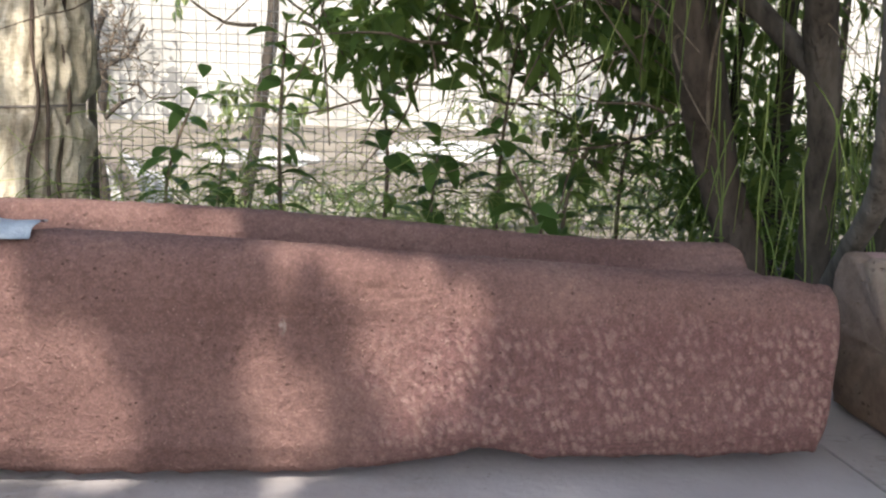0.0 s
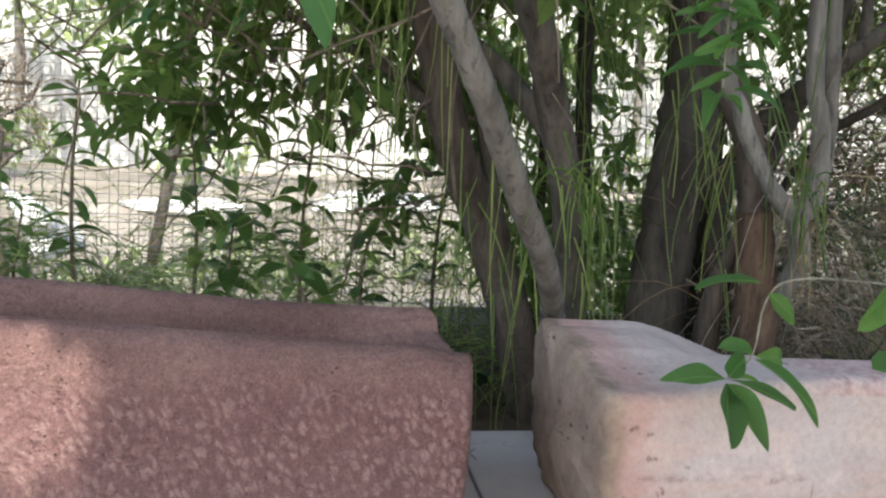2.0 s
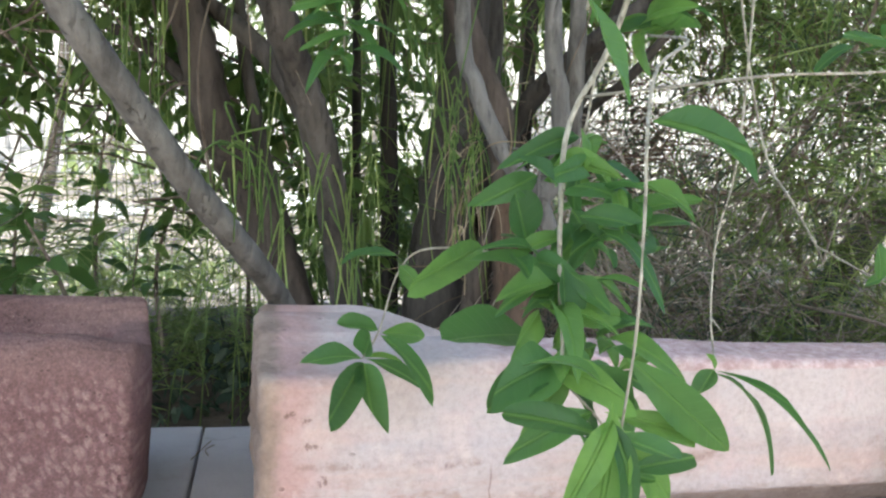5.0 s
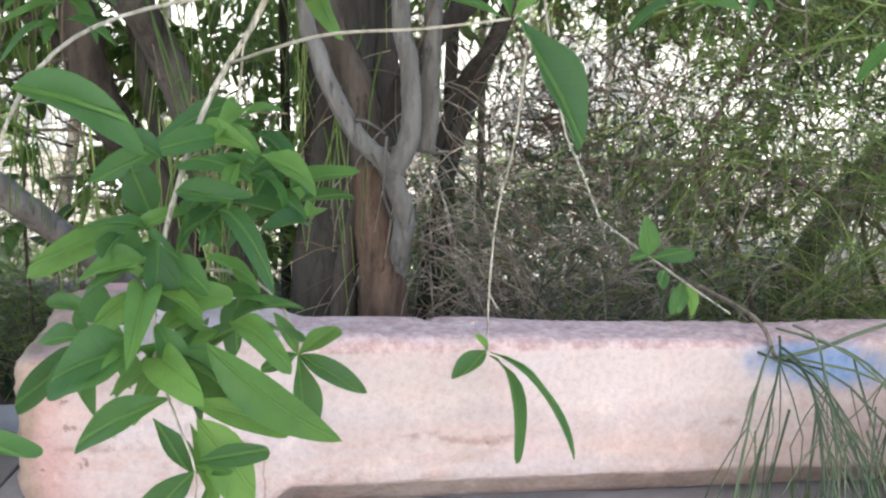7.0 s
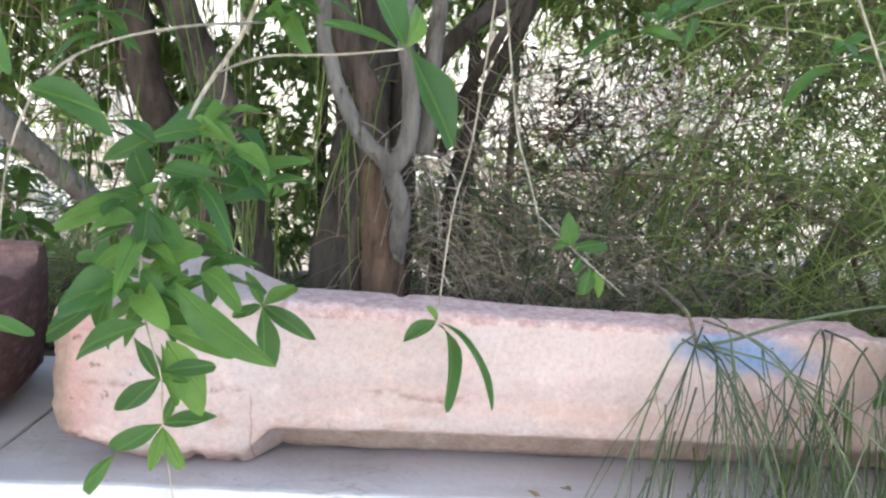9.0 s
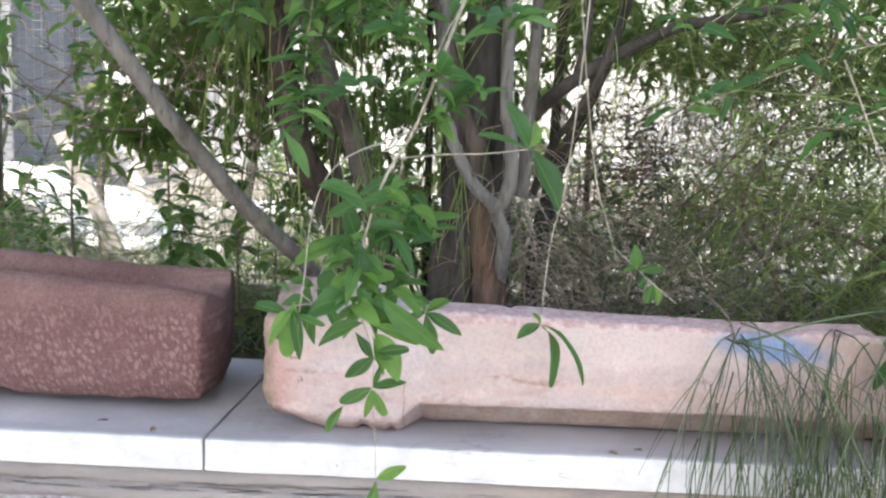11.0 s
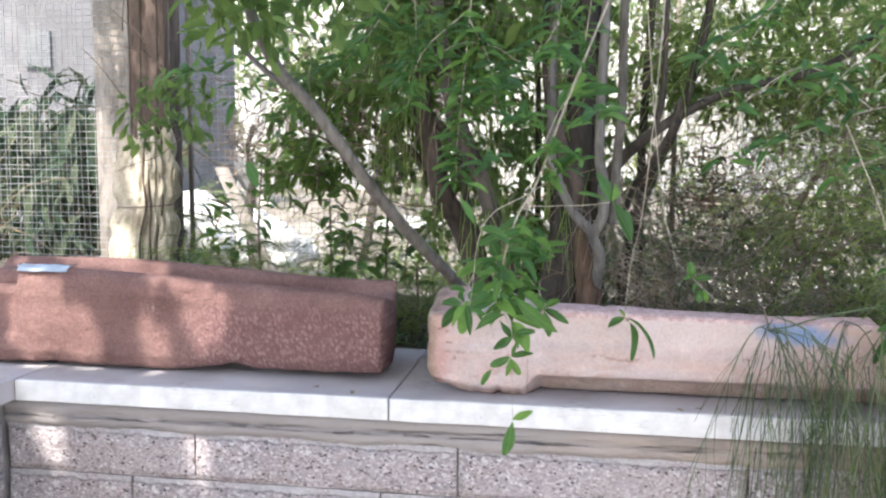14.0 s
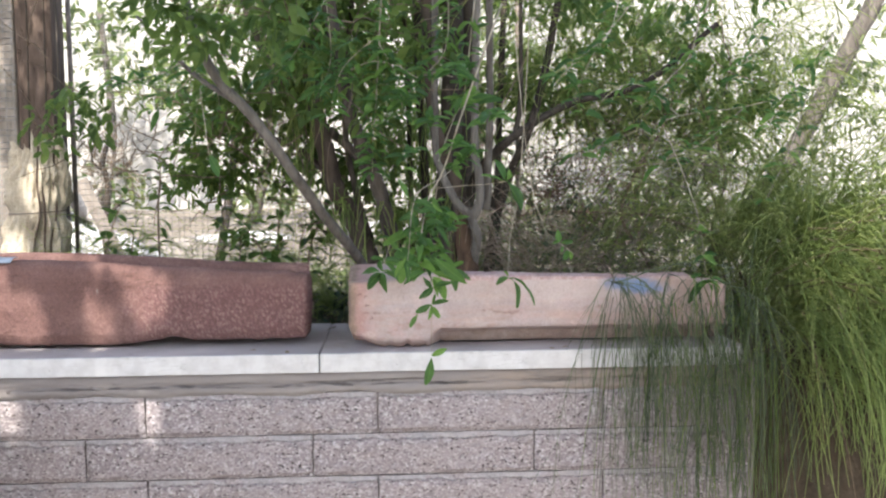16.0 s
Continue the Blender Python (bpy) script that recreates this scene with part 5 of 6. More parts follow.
shrub("weeping_shrub", "dark green undergrowth between the trunks", (0.22, 0.75, 0.96),
      [weeping(grng, bunches(grng, (0.12, 0.42, 0.6, 0.95, 1.0, 1.3), 22, 0.025), 330, 0.22, 0.6, (0, 0, 0.5), 0.0012, 1.0), leaf_cloud(grng, *clumps(grng, [(0.15, 0.4, 0.65, 0.95, 1.05, 1.4, 12, 0.06)]), 420, 0.045, NARROW + BROAD)], LEAF)
shrub("dry_tuft", "brown dry stems drooping at the foot of the forked tree", (0.42, 0.36, 1.05),
      [weeping(grng, [(0.38, 0.5, 0.34, 0.42, 1.2), (0.39, 0.46, 0.34, 0.4, 1.25)], 150, 0.17, 0.45, (0.1, -0.1, 0.1), 0.0009, 1.3)], TWIG_DRY)
shrub("dry_tuft", "tuft of straw coloured stems hanging at the tree fork", (0.36, 0.36, 1.28),
      [weeping(rng, [(0.3, 0.37, 0.35, 0.39, 1.3)], 16, 0.12, 0.35, (0, -0.2, 0.1), 0.0008, 1.2), weeping(rng, [(0.36, 0.52, 0.4, 0.5, 1.12)], 90, 0.2, 0.5, (0.2, -0.2, 0.2), 0.0011, 1.0)], STRAW)
shrub("leafy_weed", "low leafy weeds in the soil between the troughs", (0.0, 0.6, 0.97),
      [leaf_cloud(rng, [(-0.02, 0.55, 1.0), (0.06, 0.62, 1.02), (-0.12, 0.62, 1.0), (0.0, 0.75, 1.02)], [(0.08, 0.08, 0.035)] * 4, 260, 0.035, NARROW + BROAD)], REED)
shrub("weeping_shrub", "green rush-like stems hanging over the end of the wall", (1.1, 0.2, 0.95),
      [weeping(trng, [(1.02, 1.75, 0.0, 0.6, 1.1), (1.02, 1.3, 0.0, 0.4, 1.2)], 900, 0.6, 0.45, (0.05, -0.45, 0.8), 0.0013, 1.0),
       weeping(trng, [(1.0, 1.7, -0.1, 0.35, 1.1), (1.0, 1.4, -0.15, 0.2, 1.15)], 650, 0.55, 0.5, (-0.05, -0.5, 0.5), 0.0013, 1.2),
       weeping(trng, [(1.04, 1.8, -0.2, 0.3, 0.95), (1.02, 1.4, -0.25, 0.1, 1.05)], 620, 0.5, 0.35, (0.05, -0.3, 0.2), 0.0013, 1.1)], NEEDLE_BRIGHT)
shrub("weeping_shrub", "straw coloured stems lying over the green rush clump", (1.2, 0.1, 0.95),
      [weeping(trng, [(1.0, 1.5, -0.1, 0.2, 1.15)], 60, 0.6, 0.5, (0.1, -0.5, 0.5), 0.0012, 1.1)], STRAW)


def spray_stems(rng, roots, n, reach, low, r):
    """Arching stems that fan out from a few roots over the trough, each with a fringe of hanging threads."""
    arcs, threads = [], []
    for i in range(n):
        p = np.array(roots[i % len(roots)], float) + rng.normal(size=3) * [0.01, 0.008, 0.004]
        side = rng.uniform(-1, 1) * reach
        out = rng.uniform(0.06, 0.16)
        drop = rng.uniform(0.5, 1.0) * low
        pts = [p, p + [0.25 * side, -0.3 * out - 0.012, -0.012], p + [0.6 * side, -0.85 * out, -0.25 * drop], p + [0.9 * side, -out, -0.62 * drop], p + [side, -out, -drop]]
        c = curve_pts(pts, 13)
        arcs.append(tube(pts, r, 0.5 * r, 5, 13))
        for k in range(3, 12):
            for _ in range(2):
                run = (c[k + 1] - c[k]) / (np.linalg.norm(c[k + 1] - c[k]) + 1e-9)
                L = rng.uniform(0.04, 0.15)
                e = c[k] + L * (0.7 * run + [0.25 * rng.normal(), 0.15 * rng.normal(), -0.35])
                threads.append(tube([c[k], (c[k] + e) / 2 + rng.normal(size=3) * 0.006 + [0, 0, 0.004], e], 0.6 * r, 0.35 * r, 3, 5))
    return join(arcs), join(threads)


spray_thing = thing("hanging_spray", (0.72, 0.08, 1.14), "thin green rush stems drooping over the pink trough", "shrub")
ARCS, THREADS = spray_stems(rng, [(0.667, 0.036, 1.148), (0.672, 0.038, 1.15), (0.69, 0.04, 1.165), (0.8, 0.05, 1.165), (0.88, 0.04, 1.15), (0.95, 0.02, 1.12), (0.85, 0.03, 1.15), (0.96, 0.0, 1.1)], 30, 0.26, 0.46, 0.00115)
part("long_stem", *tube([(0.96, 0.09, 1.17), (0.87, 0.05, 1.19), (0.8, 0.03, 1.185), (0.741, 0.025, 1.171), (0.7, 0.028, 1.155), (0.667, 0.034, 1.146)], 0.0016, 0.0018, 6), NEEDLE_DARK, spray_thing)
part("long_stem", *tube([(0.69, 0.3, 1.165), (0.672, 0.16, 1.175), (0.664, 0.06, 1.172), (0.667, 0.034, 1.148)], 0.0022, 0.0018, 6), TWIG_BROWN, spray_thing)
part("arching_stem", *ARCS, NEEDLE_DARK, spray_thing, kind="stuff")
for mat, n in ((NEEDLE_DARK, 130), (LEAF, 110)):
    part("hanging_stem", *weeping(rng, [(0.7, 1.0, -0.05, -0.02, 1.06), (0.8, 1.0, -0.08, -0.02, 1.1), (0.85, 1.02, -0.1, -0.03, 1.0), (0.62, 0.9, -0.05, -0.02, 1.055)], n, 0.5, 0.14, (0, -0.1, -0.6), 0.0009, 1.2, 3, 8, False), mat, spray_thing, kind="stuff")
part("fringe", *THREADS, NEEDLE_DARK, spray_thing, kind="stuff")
shrub("weeping_shrub", "tall green rush-like stems hanging from above the wall", (0.3, 0.7, 0.95),
      [weeping(rng, bunches(rng, (-0.2, 0.4, 0.35, 0.8, 1.7, 1.8), 12, 0.02), 130, 0.42, 0.1, (0, 0, -0.3), 0.0012, 1.0)], NEEDLE)

# ---- unseen overhanging tree, added to shade the walk ----
SPOTS = [(-0.778, 0.1, 1.065, 0.03, 0.03), (-0.672, 0.1, 1.077, 0.026, 0.045), (-0.511, 0.1, 1.06, 0.02, 0.045), (-0.4, 0.1, 1.13, 0.04, 0.06),
         (-0.79, 0.1, 1.175, 0.08, 0.03), (-0.478, 0.11, 1.195, 0.035, 0.015), (-0.69, 0.02, 0.87, 0.03, 0.02),
         (-0.38, 0.02, 0.86, 0.012, 0.035), (-1.045, 0.94, 1.09, 0.05, 0.13), (-0.98, 0.93, 1.37, 0.022, 0.05), (-1.14, 1.06, 1.22, 0.045, 0.35), (-0.7, 0.29, 1.2, 0.13, 0.02), (1.32, 0.0, 1.05, 0.2, 0.3), (1.14, -0.05, 1.2, 0.06, 0.12)]
srng = np.random.default_rng(29)
RIGHT = clumps(srng, [(-0.3, 0.85, -2.6, -0.7, 3.0, 3.6, 150, 0.27)])
LEFT = clumps(srng, [(-1.9, -0.3, -2.7, -0.7, 3.0, 3.4, 230, 0.16), (-1.9, -0.75, -0.6, 0.35, 3.0, 3.5, 40, 0.17)])
unseen_shade_tree = tree("unseen_shade_tree", "unseen leafy tree, added above the walk to cast dappled shade", [
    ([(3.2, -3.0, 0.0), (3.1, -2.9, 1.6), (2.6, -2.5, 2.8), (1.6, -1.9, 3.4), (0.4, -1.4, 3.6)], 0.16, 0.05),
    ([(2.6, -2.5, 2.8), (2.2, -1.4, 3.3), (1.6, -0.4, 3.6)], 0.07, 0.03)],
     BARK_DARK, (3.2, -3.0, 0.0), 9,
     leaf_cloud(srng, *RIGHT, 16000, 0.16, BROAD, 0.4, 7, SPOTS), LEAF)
part("crown", *leaf_cloud(srng, *LEFT, 24000, 0.085, BROAD, 0.4, 7, SPOTS), LEAF, unseen_shade_tree, kind="stuff")

# ---- distance ----


def boulder(cx, cy, cz, sx, sy, sz, seed):
    bm = bmesh.new()
    bmesh.ops.create_icosphere(bm, subdivisions=4, radius=1)
    for v in bm.verts:
        k = 1 + 0.3 * noise.fractal(v.co * 1.3 + Vector((seed, 0, 0)), 0.7, 2.1, 4)
        v.co = Vector((cx + v.co.x * sx * k, cy + v.co.y * sy * k, cz + v.co.z * sz * k))
    out = [tuple(v.co) for v in bm.verts], [tuple(v.index for v in f.verts) for f in bm.faces]
    bm.free()
    return out


for i, (x, y, sx, sy, sz) in enumerate([(-1.95, 3.9, 0.36, 0.3, 0.14), (-1.62, 3.5, 0.34, 0.3, 0.16), (-2.6, 4.4, 0.45, 0.4, 0.2), (-0.9, 4.4, 0.3, 0.25, 0.06), (-3.4, 3.6, 0.4, 0.35, 0.15), (0.2, 5.0, 0.45, 0.4, 0.08)]):
    whole("boulder", *boulder(x, y, ground_height(x, y) + (0.1 if i == 1 else 0.01), sx, sy, sz, 3.7 * i), WHITE_ROCK, (x, y, ground_height(x, y)), "sunlit whitish limestone boulder on the ground", "boulder", "boulders")

whole("far_wall", *slab(-14, 10, 9.5, 9.9, 0.8, 4.2, 0.02), PLASTER, (0, 9.7, 0.9), "long pale plastered wall in sunshine", "wall", kind="structure", smooth=False)
for i in range(7):
    x = -7.5 + 2.1 * i
    tree("background_tree", "thin pale tree with sparse foliage in sunshine", [
        ([(x, 6.5 + (i % 3), 0.95), (x + 0.2, 6.5 + (i % 3), 1.9), (x + 0.1, 6.5 + (i % 3), 3.4)], 0.06, 0.03)], BARK_GREY, (x, 6.5 + (i % 3), 0.97), 20 + i,
         leaf_cloud(rng, [(x, 6.5 + (i % 3), 3.1), (x + 0.7, 6.3 + (i % 3), 2.6), (x - 0.6, 6.4 + (i % 3), 2.4), (x + 0.2, 6.0 + (i % 3), 1.4)],
                    [(0.8, 0.6, 0.5), (0.6, 0.5, 0.4), (0.5, 0.5, 0.4), (0.5, 0.4, 0.3)], 900, 0.14, BROAD), LEAF_OLIVE)

# ---- more distance ----
reeds = thing("reed_clump", (-2.3, 2.3, 0.95), "dark green clump of long narrow leaves behind the fence", "shrub")
part("foliage", *leaf_cloud(rng, *clumps(rng, [(-3.3, -1.85, 2.0, 2.9, 1.0, 1.75, 44, 0.2)]), 2600, 0.2, NARROW, 0.9), REED, reeds, kind="stuff")
part("stem", *weeping(rng, [(-3.2, -1.75, 1.9, 2.8, 0.95)], 140, 0.8, 0.5, (0, 0, 1.5), 0.003, 0.8), STRAW, reeds, kind="stuff")
tree("pale_leaning_tree", "pale smooth trunk leaning in the sunny yard", [
    ([(-2.45, 6.0, 0.95), (-2.77, 6.0, 1.4), (-3.03, 6.0, 1.85), (-3.3, 6.1, 2.6), (-3.3, 6.2, 3.2)], 0.075, 0.045),
    ([(-2.6, 6.0, 1.15), (-2.35, 6.0, 1.5), (-2.4, 6.0, 1.9)], 0.03, 0.015)], PALE_BARK, (-2.45, 6.0, 0.97), 31)
crate = thing("grey_tank", (-2.95, 5.6, 0.95), "low grey metal tank standing in the yard", "tank")
tank = part("body", *slab(-3.4, -2.6, 5.4, 5.8, 0.95, 1.12, 0.01), DARK_METAL, crate, smooth=False)
part("rim", *slab(-3.42, -2.58, 5.38, 5.82, 1.12, 1.14, 0.005), WIRE, tank, smooth=False)
for i, (x, y, w, h) in enumerate([(-0.9, 2.5, 0.35, 0.2), (-0.4, 2.7, 0.5, 0.3), (0.4, 3.0, 0.7, 0.4), (1.4, 3.2, 0.8, 0.6), (1.05, 1.6, 0.5, 0.55), (1.6, 1.7, 0.6, 0.7), (0.65, 1.6, 0.4, 0.4), (-2.6, 4.9, 0.5, 0.35), (-3.4, 4.5, 0.8, 0.5)]):
    g = ground_height(x, y) - 0.01
    b = thing("sunlit_bush", (x, y, g), "low sunlit bush beyond the fence", "shrub", "bushes beyond the fence")
    part("crown", *leaf_cloud(rng, [(x, y, g + h * 0.4), (x + w * 0.4, y, g + h * 0.3), (x - w * 0.4, y + 0.1, g + h * 0.3)], [(w * 0.5, 0.3, h * 0.5), (w * 0.4, 0.25, h * 0.4), (w * 0.4, 0.25, h * 0.4)], 700, 0.08, NARROW), LEAF_OLIVE, b, kind="stuff")
shed = thing("grey_shed", (-4.2, 4.9, 0.95), "plain rendered shed beyond the fence, its shade painted in grey", "shed")
shed_wall = part("wall", *slab(-6.5, -2.75, 4.6, 6.0, 0.9, 2.95, 0.01), SHED, shed, smooth=False)
part("window", *slab(-3.84, -3.62, 4.57, 4.598, 2.1, 2.37, 0.004), DARK_METAL, shed_wall, "small dark window", False)

# ---- hanging leafy twigs in front of the wall ----
LEAVES = {}


def leaf_mesh(size, ratio, curl):
    key = (round(size, 3), ratio, curl)
    if key not in LEAVES:
        k = len(LEAVES)
        LEAVES[key] = mesh_of("leaf", *leaf_shape(size, size * ratio, curl, (0.45, 0.7, 0.95)[k % 3], 11, (1.35, 0.6, 1.0, 0.4)[k % 4], (0.05, -0.08, 0.1, 0.0)[k % 4], (-0.12, 0.05, 0.14, 0.0, -0.05)[k % 5]), LEAF_NEAR)
    return LEAVES[key]


def nearest_twig(owner, place):
    """The twig of a branch that comes closest to a leaf's foot."""
    twigs_ = [c for c in owner.children if c.name.startswith("twig")]
    return min(twigs_, key=lambda c: min((v.co - place).length_squared for v in c.data.vertices))


def set_leaf(owner, base, tip, face=(0, -1, 0.5), ratio=0.36, curl=0.2):
    """One leaf from its foot to its tip, its top turned towards face."""
    b, t = Vector(base), Vector(tip)
    k = len(owner.children_recursive)
    face = Vector(face) + Vector(((0.35, -0.5, 0.1, -0.25, 0.6)[k % 5], 0, (-0.3, 0.4, 0.1, -0.45)[k % 4]))
    curl += (0.0, 0.18, -0.08, 0.3)[k % 4]
    ratio *= (0.95, 1.05, 0.88, 1.12, 0.8)[k % 5]
    d = t - b
    length = round(d.length / 0.006 + 0.5) * 0.006
    x = d.normalized()
    y = Vector(face).cross(x).normalized()
    z = x.cross(y)
    ob = new("leaf", leaf_mesh(length, ratio, curl))
    ob.parent = nearest_twig(owner, b - owner.location)
    turn = Matrix((x, y, z)).transposed().to_4x4()
    lift = Matrix.Rotation(-0.8 * curl, 4, "Y")
    ob.matrix_basis = Matrix.Translation(b - owner.location) @ turn @ lift
    return ob


def spray(owner, hub, n, size, seed, down=0.5, front=0.3, ratio=0.35):
    """A loose whorl of leaves round the end of a twig."""
    r = np.random.default_rng(seed)
    for i in range(n):
        a = 2 * math.pi * (i + 0.5 * r.random()) / n
        d = np.array([math.cos(a), 0.7 * math.sin(a) - front, -down * r.uniform(0.1, 2.2) + 0.25]) + 0.25 * r.normal(size=3)
        d /= np.linalg.norm(d)
        p = np.array(hub) + r.normal(size=3) * size * 0.12
        set_leaf(owner, p, p + d * size * r.uniform(0.55, 1.02), (0.3 * r.normal(), -0.5, 1), ratio, (0.3, 0.55, 0.8)[i % 3])


hang = thing("hanging_branch", (0.29, -0.2, 1.43), "leafy twigs with bright green leaves hanging over the wall", "branch")
MAIN = [(0.4, -0.05, 1.75), (0.315, -0.11, 1.53), (0.272, -0.125, 1.405), (0.242, -0.135, 1.35), (0.228, -0.165, 1.303), (0.221, -0.19, 1.262), (0.22, -0.2, 1.238), (0.22, -0.202, 1.212)]
ARCH = [(0.285, -0.14, 1.4), (0.255, -0.25, 1.382), (0.222, -0.292, 1.365), (0.206, -0.32, 1.342), (0.199, -0.337, 1.309), (0.196, -0.342, 1.268), (0.192, -0.343, 1.235)]
part("twig", *tube(MAIN, 0.0022, 0.0009, 8), TWIG, hang)
part("twig", *tube(ARCH, 0.0009, 0.0005, 6), TWIG, hang)
part("twig", *tube([(0.258, -0.13, 1.378), (0.252, -0.13, 1.34), (0.232, -0.155, 1.313)], 0.0008, 0.0007, 6), TWIG, hang)
part("twig", *tube([(0.25, -0.13, 1.364), (0.28, -0.2, 1.367), (0.307, -0.24, 1.37), (0.345, -0.25, 1.372), (0.382, -0.252, 1.377)], 0.0009, 0.0006, 6), TWIG, hang)
part("twig", *tube([(0.222, -0.19, 1.255), (0.25, -0.15, 1.252), (0.274, -0.122, 1.23), (0.285, -0.12, 1.2)], 0.001, 0.0006, 6), TWIG, hang)
part("twig", *tube([(0.22, -0.2, 1.215), (0.235, -0.23, 1.195), (0.243, -0.233, 1.172), (0.24, -0.218, 1.137), (0.241, -0.195, 1.08), (0.241, -0.172, 1.025)], 0.0007, 0.0004, 5), TWIG, hang)
# leaves along the main twig and its whorls
for i, (hub, n, size) in enumerate([((0.236, -0.18, 1.262), 4, 0.04), ((0.25, -0.17, 1.285), 6, 0.04), ((0.262, -0.17, 1.31), 5, 0.04), ((0.245, -0.15, 1.24), 5, 0.045), ((0.213, -0.19, 1.252), 7, 0.042), ((0.224, -0.2, 1.216), 6, 0.045), ((0.21, -0.17, 1.275), 5, 0.04)]):
    spray(hang, hub, n, size, 100 + i)
for base, tip, wide, arch in (((0.208, -0.2, 1.236), (0.176, -0.136, 1.222), 0.5, 0.2), ((0.216, -0.21, 1.226), (0.174, -0.226, 1.213), 0.6, 0.25), ((0.216, -0.21, 1.224), (0.176, -0.222, 1.206), 0.4, 0.3),
                              ((0.218, -0.152, 1.318), (0.183, -0.158, 1.301), 0.4, 0.35), ((0.212, -0.155, 1.282), (0.204, -0.16, 1.305), 0.6, 0.2), ((0.231, -0.22, 1.203), (0.184, -0.222, 1.182), 0.36, 0.25),
                              ((0.222, -0.22, 1.194), (0.239, -0.222, 1.164), 0.32, 0.2), ((0.247, -0.22, 1.23), (0.307, -0.224, 1.179), 0.24, 0.2), ((0.237, -0.22, 1.202), (0.287, -0.225, 1.189), 0.26, 0.3),
                              ((0.242, -0.22, 1.193), (0.273, -0.23, 1.154), 0.36, 0.2), ((0.239, -0.22, 1.191), (0.25, -0.23, 1.155), 0.3, 0.25), ((0.23, -0.19, 1.298), (0.264, -0.195, 1.293), 0.36, 0.3),
                              ((0.222, -0.19, 1.244), (0.252, -0.19, 1.246), 0.4, 0.3), ((0.222, -0.175, 1.312), (0.202, -0.18, 1.326), 0.45, 0.2), ((0.226, -0.2, 1.222), (0.262, -0.2, 1.194), 0.4, 0.2),
                              ((0.22, -0.2, 1.235), (0.235, -0.205, 1.203), 0.5, 0.2), ((0.221, -0.19, 1.274), (0.22, -0.2, 1.243), 0.5, 0.2), ((0.218, -0.19, 1.262), (0.186, -0.2, 1.258), 0.4, 0.3),
                              ((0.222, -0.185, 1.268), (0.246, -0.2, 1.25), 0.45, 0.3), ((0.236, -0.16, 1.3), (0.25, -0.17, 1.272), 0.4, 0.2)):
    set_leaf(hang, base, tip, (0.1, -1, 0.7), wide, arch)
for i, (hub, n, size) in enumerate([((0.3, -0.12, 1.41), 9, 0.05), ((0.33, -0.1, 1.43), 8, 0.05), ((0.29, -0.15, 1.45), 8, 0.05), ((0.36, -0.15, 1.5), 9, 0.05), ((0.2, -0.15, 1.43), 6, 0.05), ((0.25, -0.1, 1.5), 9, 0.05), ((0.2, -0.05, 1.55), 10, 0.05), ((0.3, -0.1, 1.6), 10, 0.05)]):
    spray(hang, hub, n, size, 120 + i, 0.2)
for i, (hub, n, size) in enumerate([((0.262, -0.12, 1.335), 6, 0.045), ((0.268, -0.12, 1.31), 7, 0.046), ((0.285, -0.13, 1.287), 6, 0.046), ((0.245, -0.14, 1.325), 5, 0.04), ((0.25, -0.16, 1.222), 6, 0.05)]):
    spray(hang, hub, n, size, 140 + i, 0.35)
# large leaves on the arching twig
set_leaf(hang, (0.204, -0.328, 1.341), (0.246, -0.33, 1.328), (0.1, -0.6, 1), 0.3, 0.1)
set_leaf(hang, (0.173, -0.33, 1.388), (0.194, -0.33, 1.347), (0.6, -1, 0.2), 0.32, 0.1)
set_leaf(hang, (0.183, -0.32, 1.403), (0.21, -0.33, 1.392), (0.1, -0.6, 1), 0.32, 0.15)
for k, tip in enumerate(((0.155, -0.335, 1.238), (0.196, -0.35, 1.201), (0.186, -0.338, 1.193), (0.164, -0.325, 1.256), (0.211, -0.35, 1.224), (0.169, -0.355, 1.211))):
    set_leaf(hang, (0.184 + 0.002 * (k % 3), -0.343, 1.232 + 0.006 * (k % 4)), tip, (0.2, -1, 0.7), 0.28, 0.4)
# the large leaves at the end of the level twig
set_leaf(hang, (0.384, -0.25, 1.379), (0.413, -0.262, 1.323), (0.5, -1, 0.3), 0.36, 0.1)
set_leaf(hang, (0.382, -0.25, 1.378), (0.36, -0.255, 1.416), (0.5, -1, 0.6), 0.36, 0.1)
set_leaf(hang, (0.38, -0.25, 1.377), (0.336, -0.245, 1.39), (0, -0.6, 1), 0.3, 0.2)
set_leaf(hang, (0.383, -0.25, 1.378), (0.392, -0.24, 1.402), (0.2, -1, 0.5), 0.4, 0.1)
# small whorl before the pink trough
for dx, dy, dz in ((-0.022, -0.005, -0.008), (-0.013, 0, 0.023), (0.02, 0, 0.014), (0.036, -0.01, -0.02), (0.003, -0.005, -0.042), (-0.008, -0.01, -0.004)):
    set_leaf(hang, (0.285, -0.12, 1.197), (0.285 + dx, -0.12 + dy, 1.197 + dz), (0.1, -1, 0.5), 0.36, 0.15)
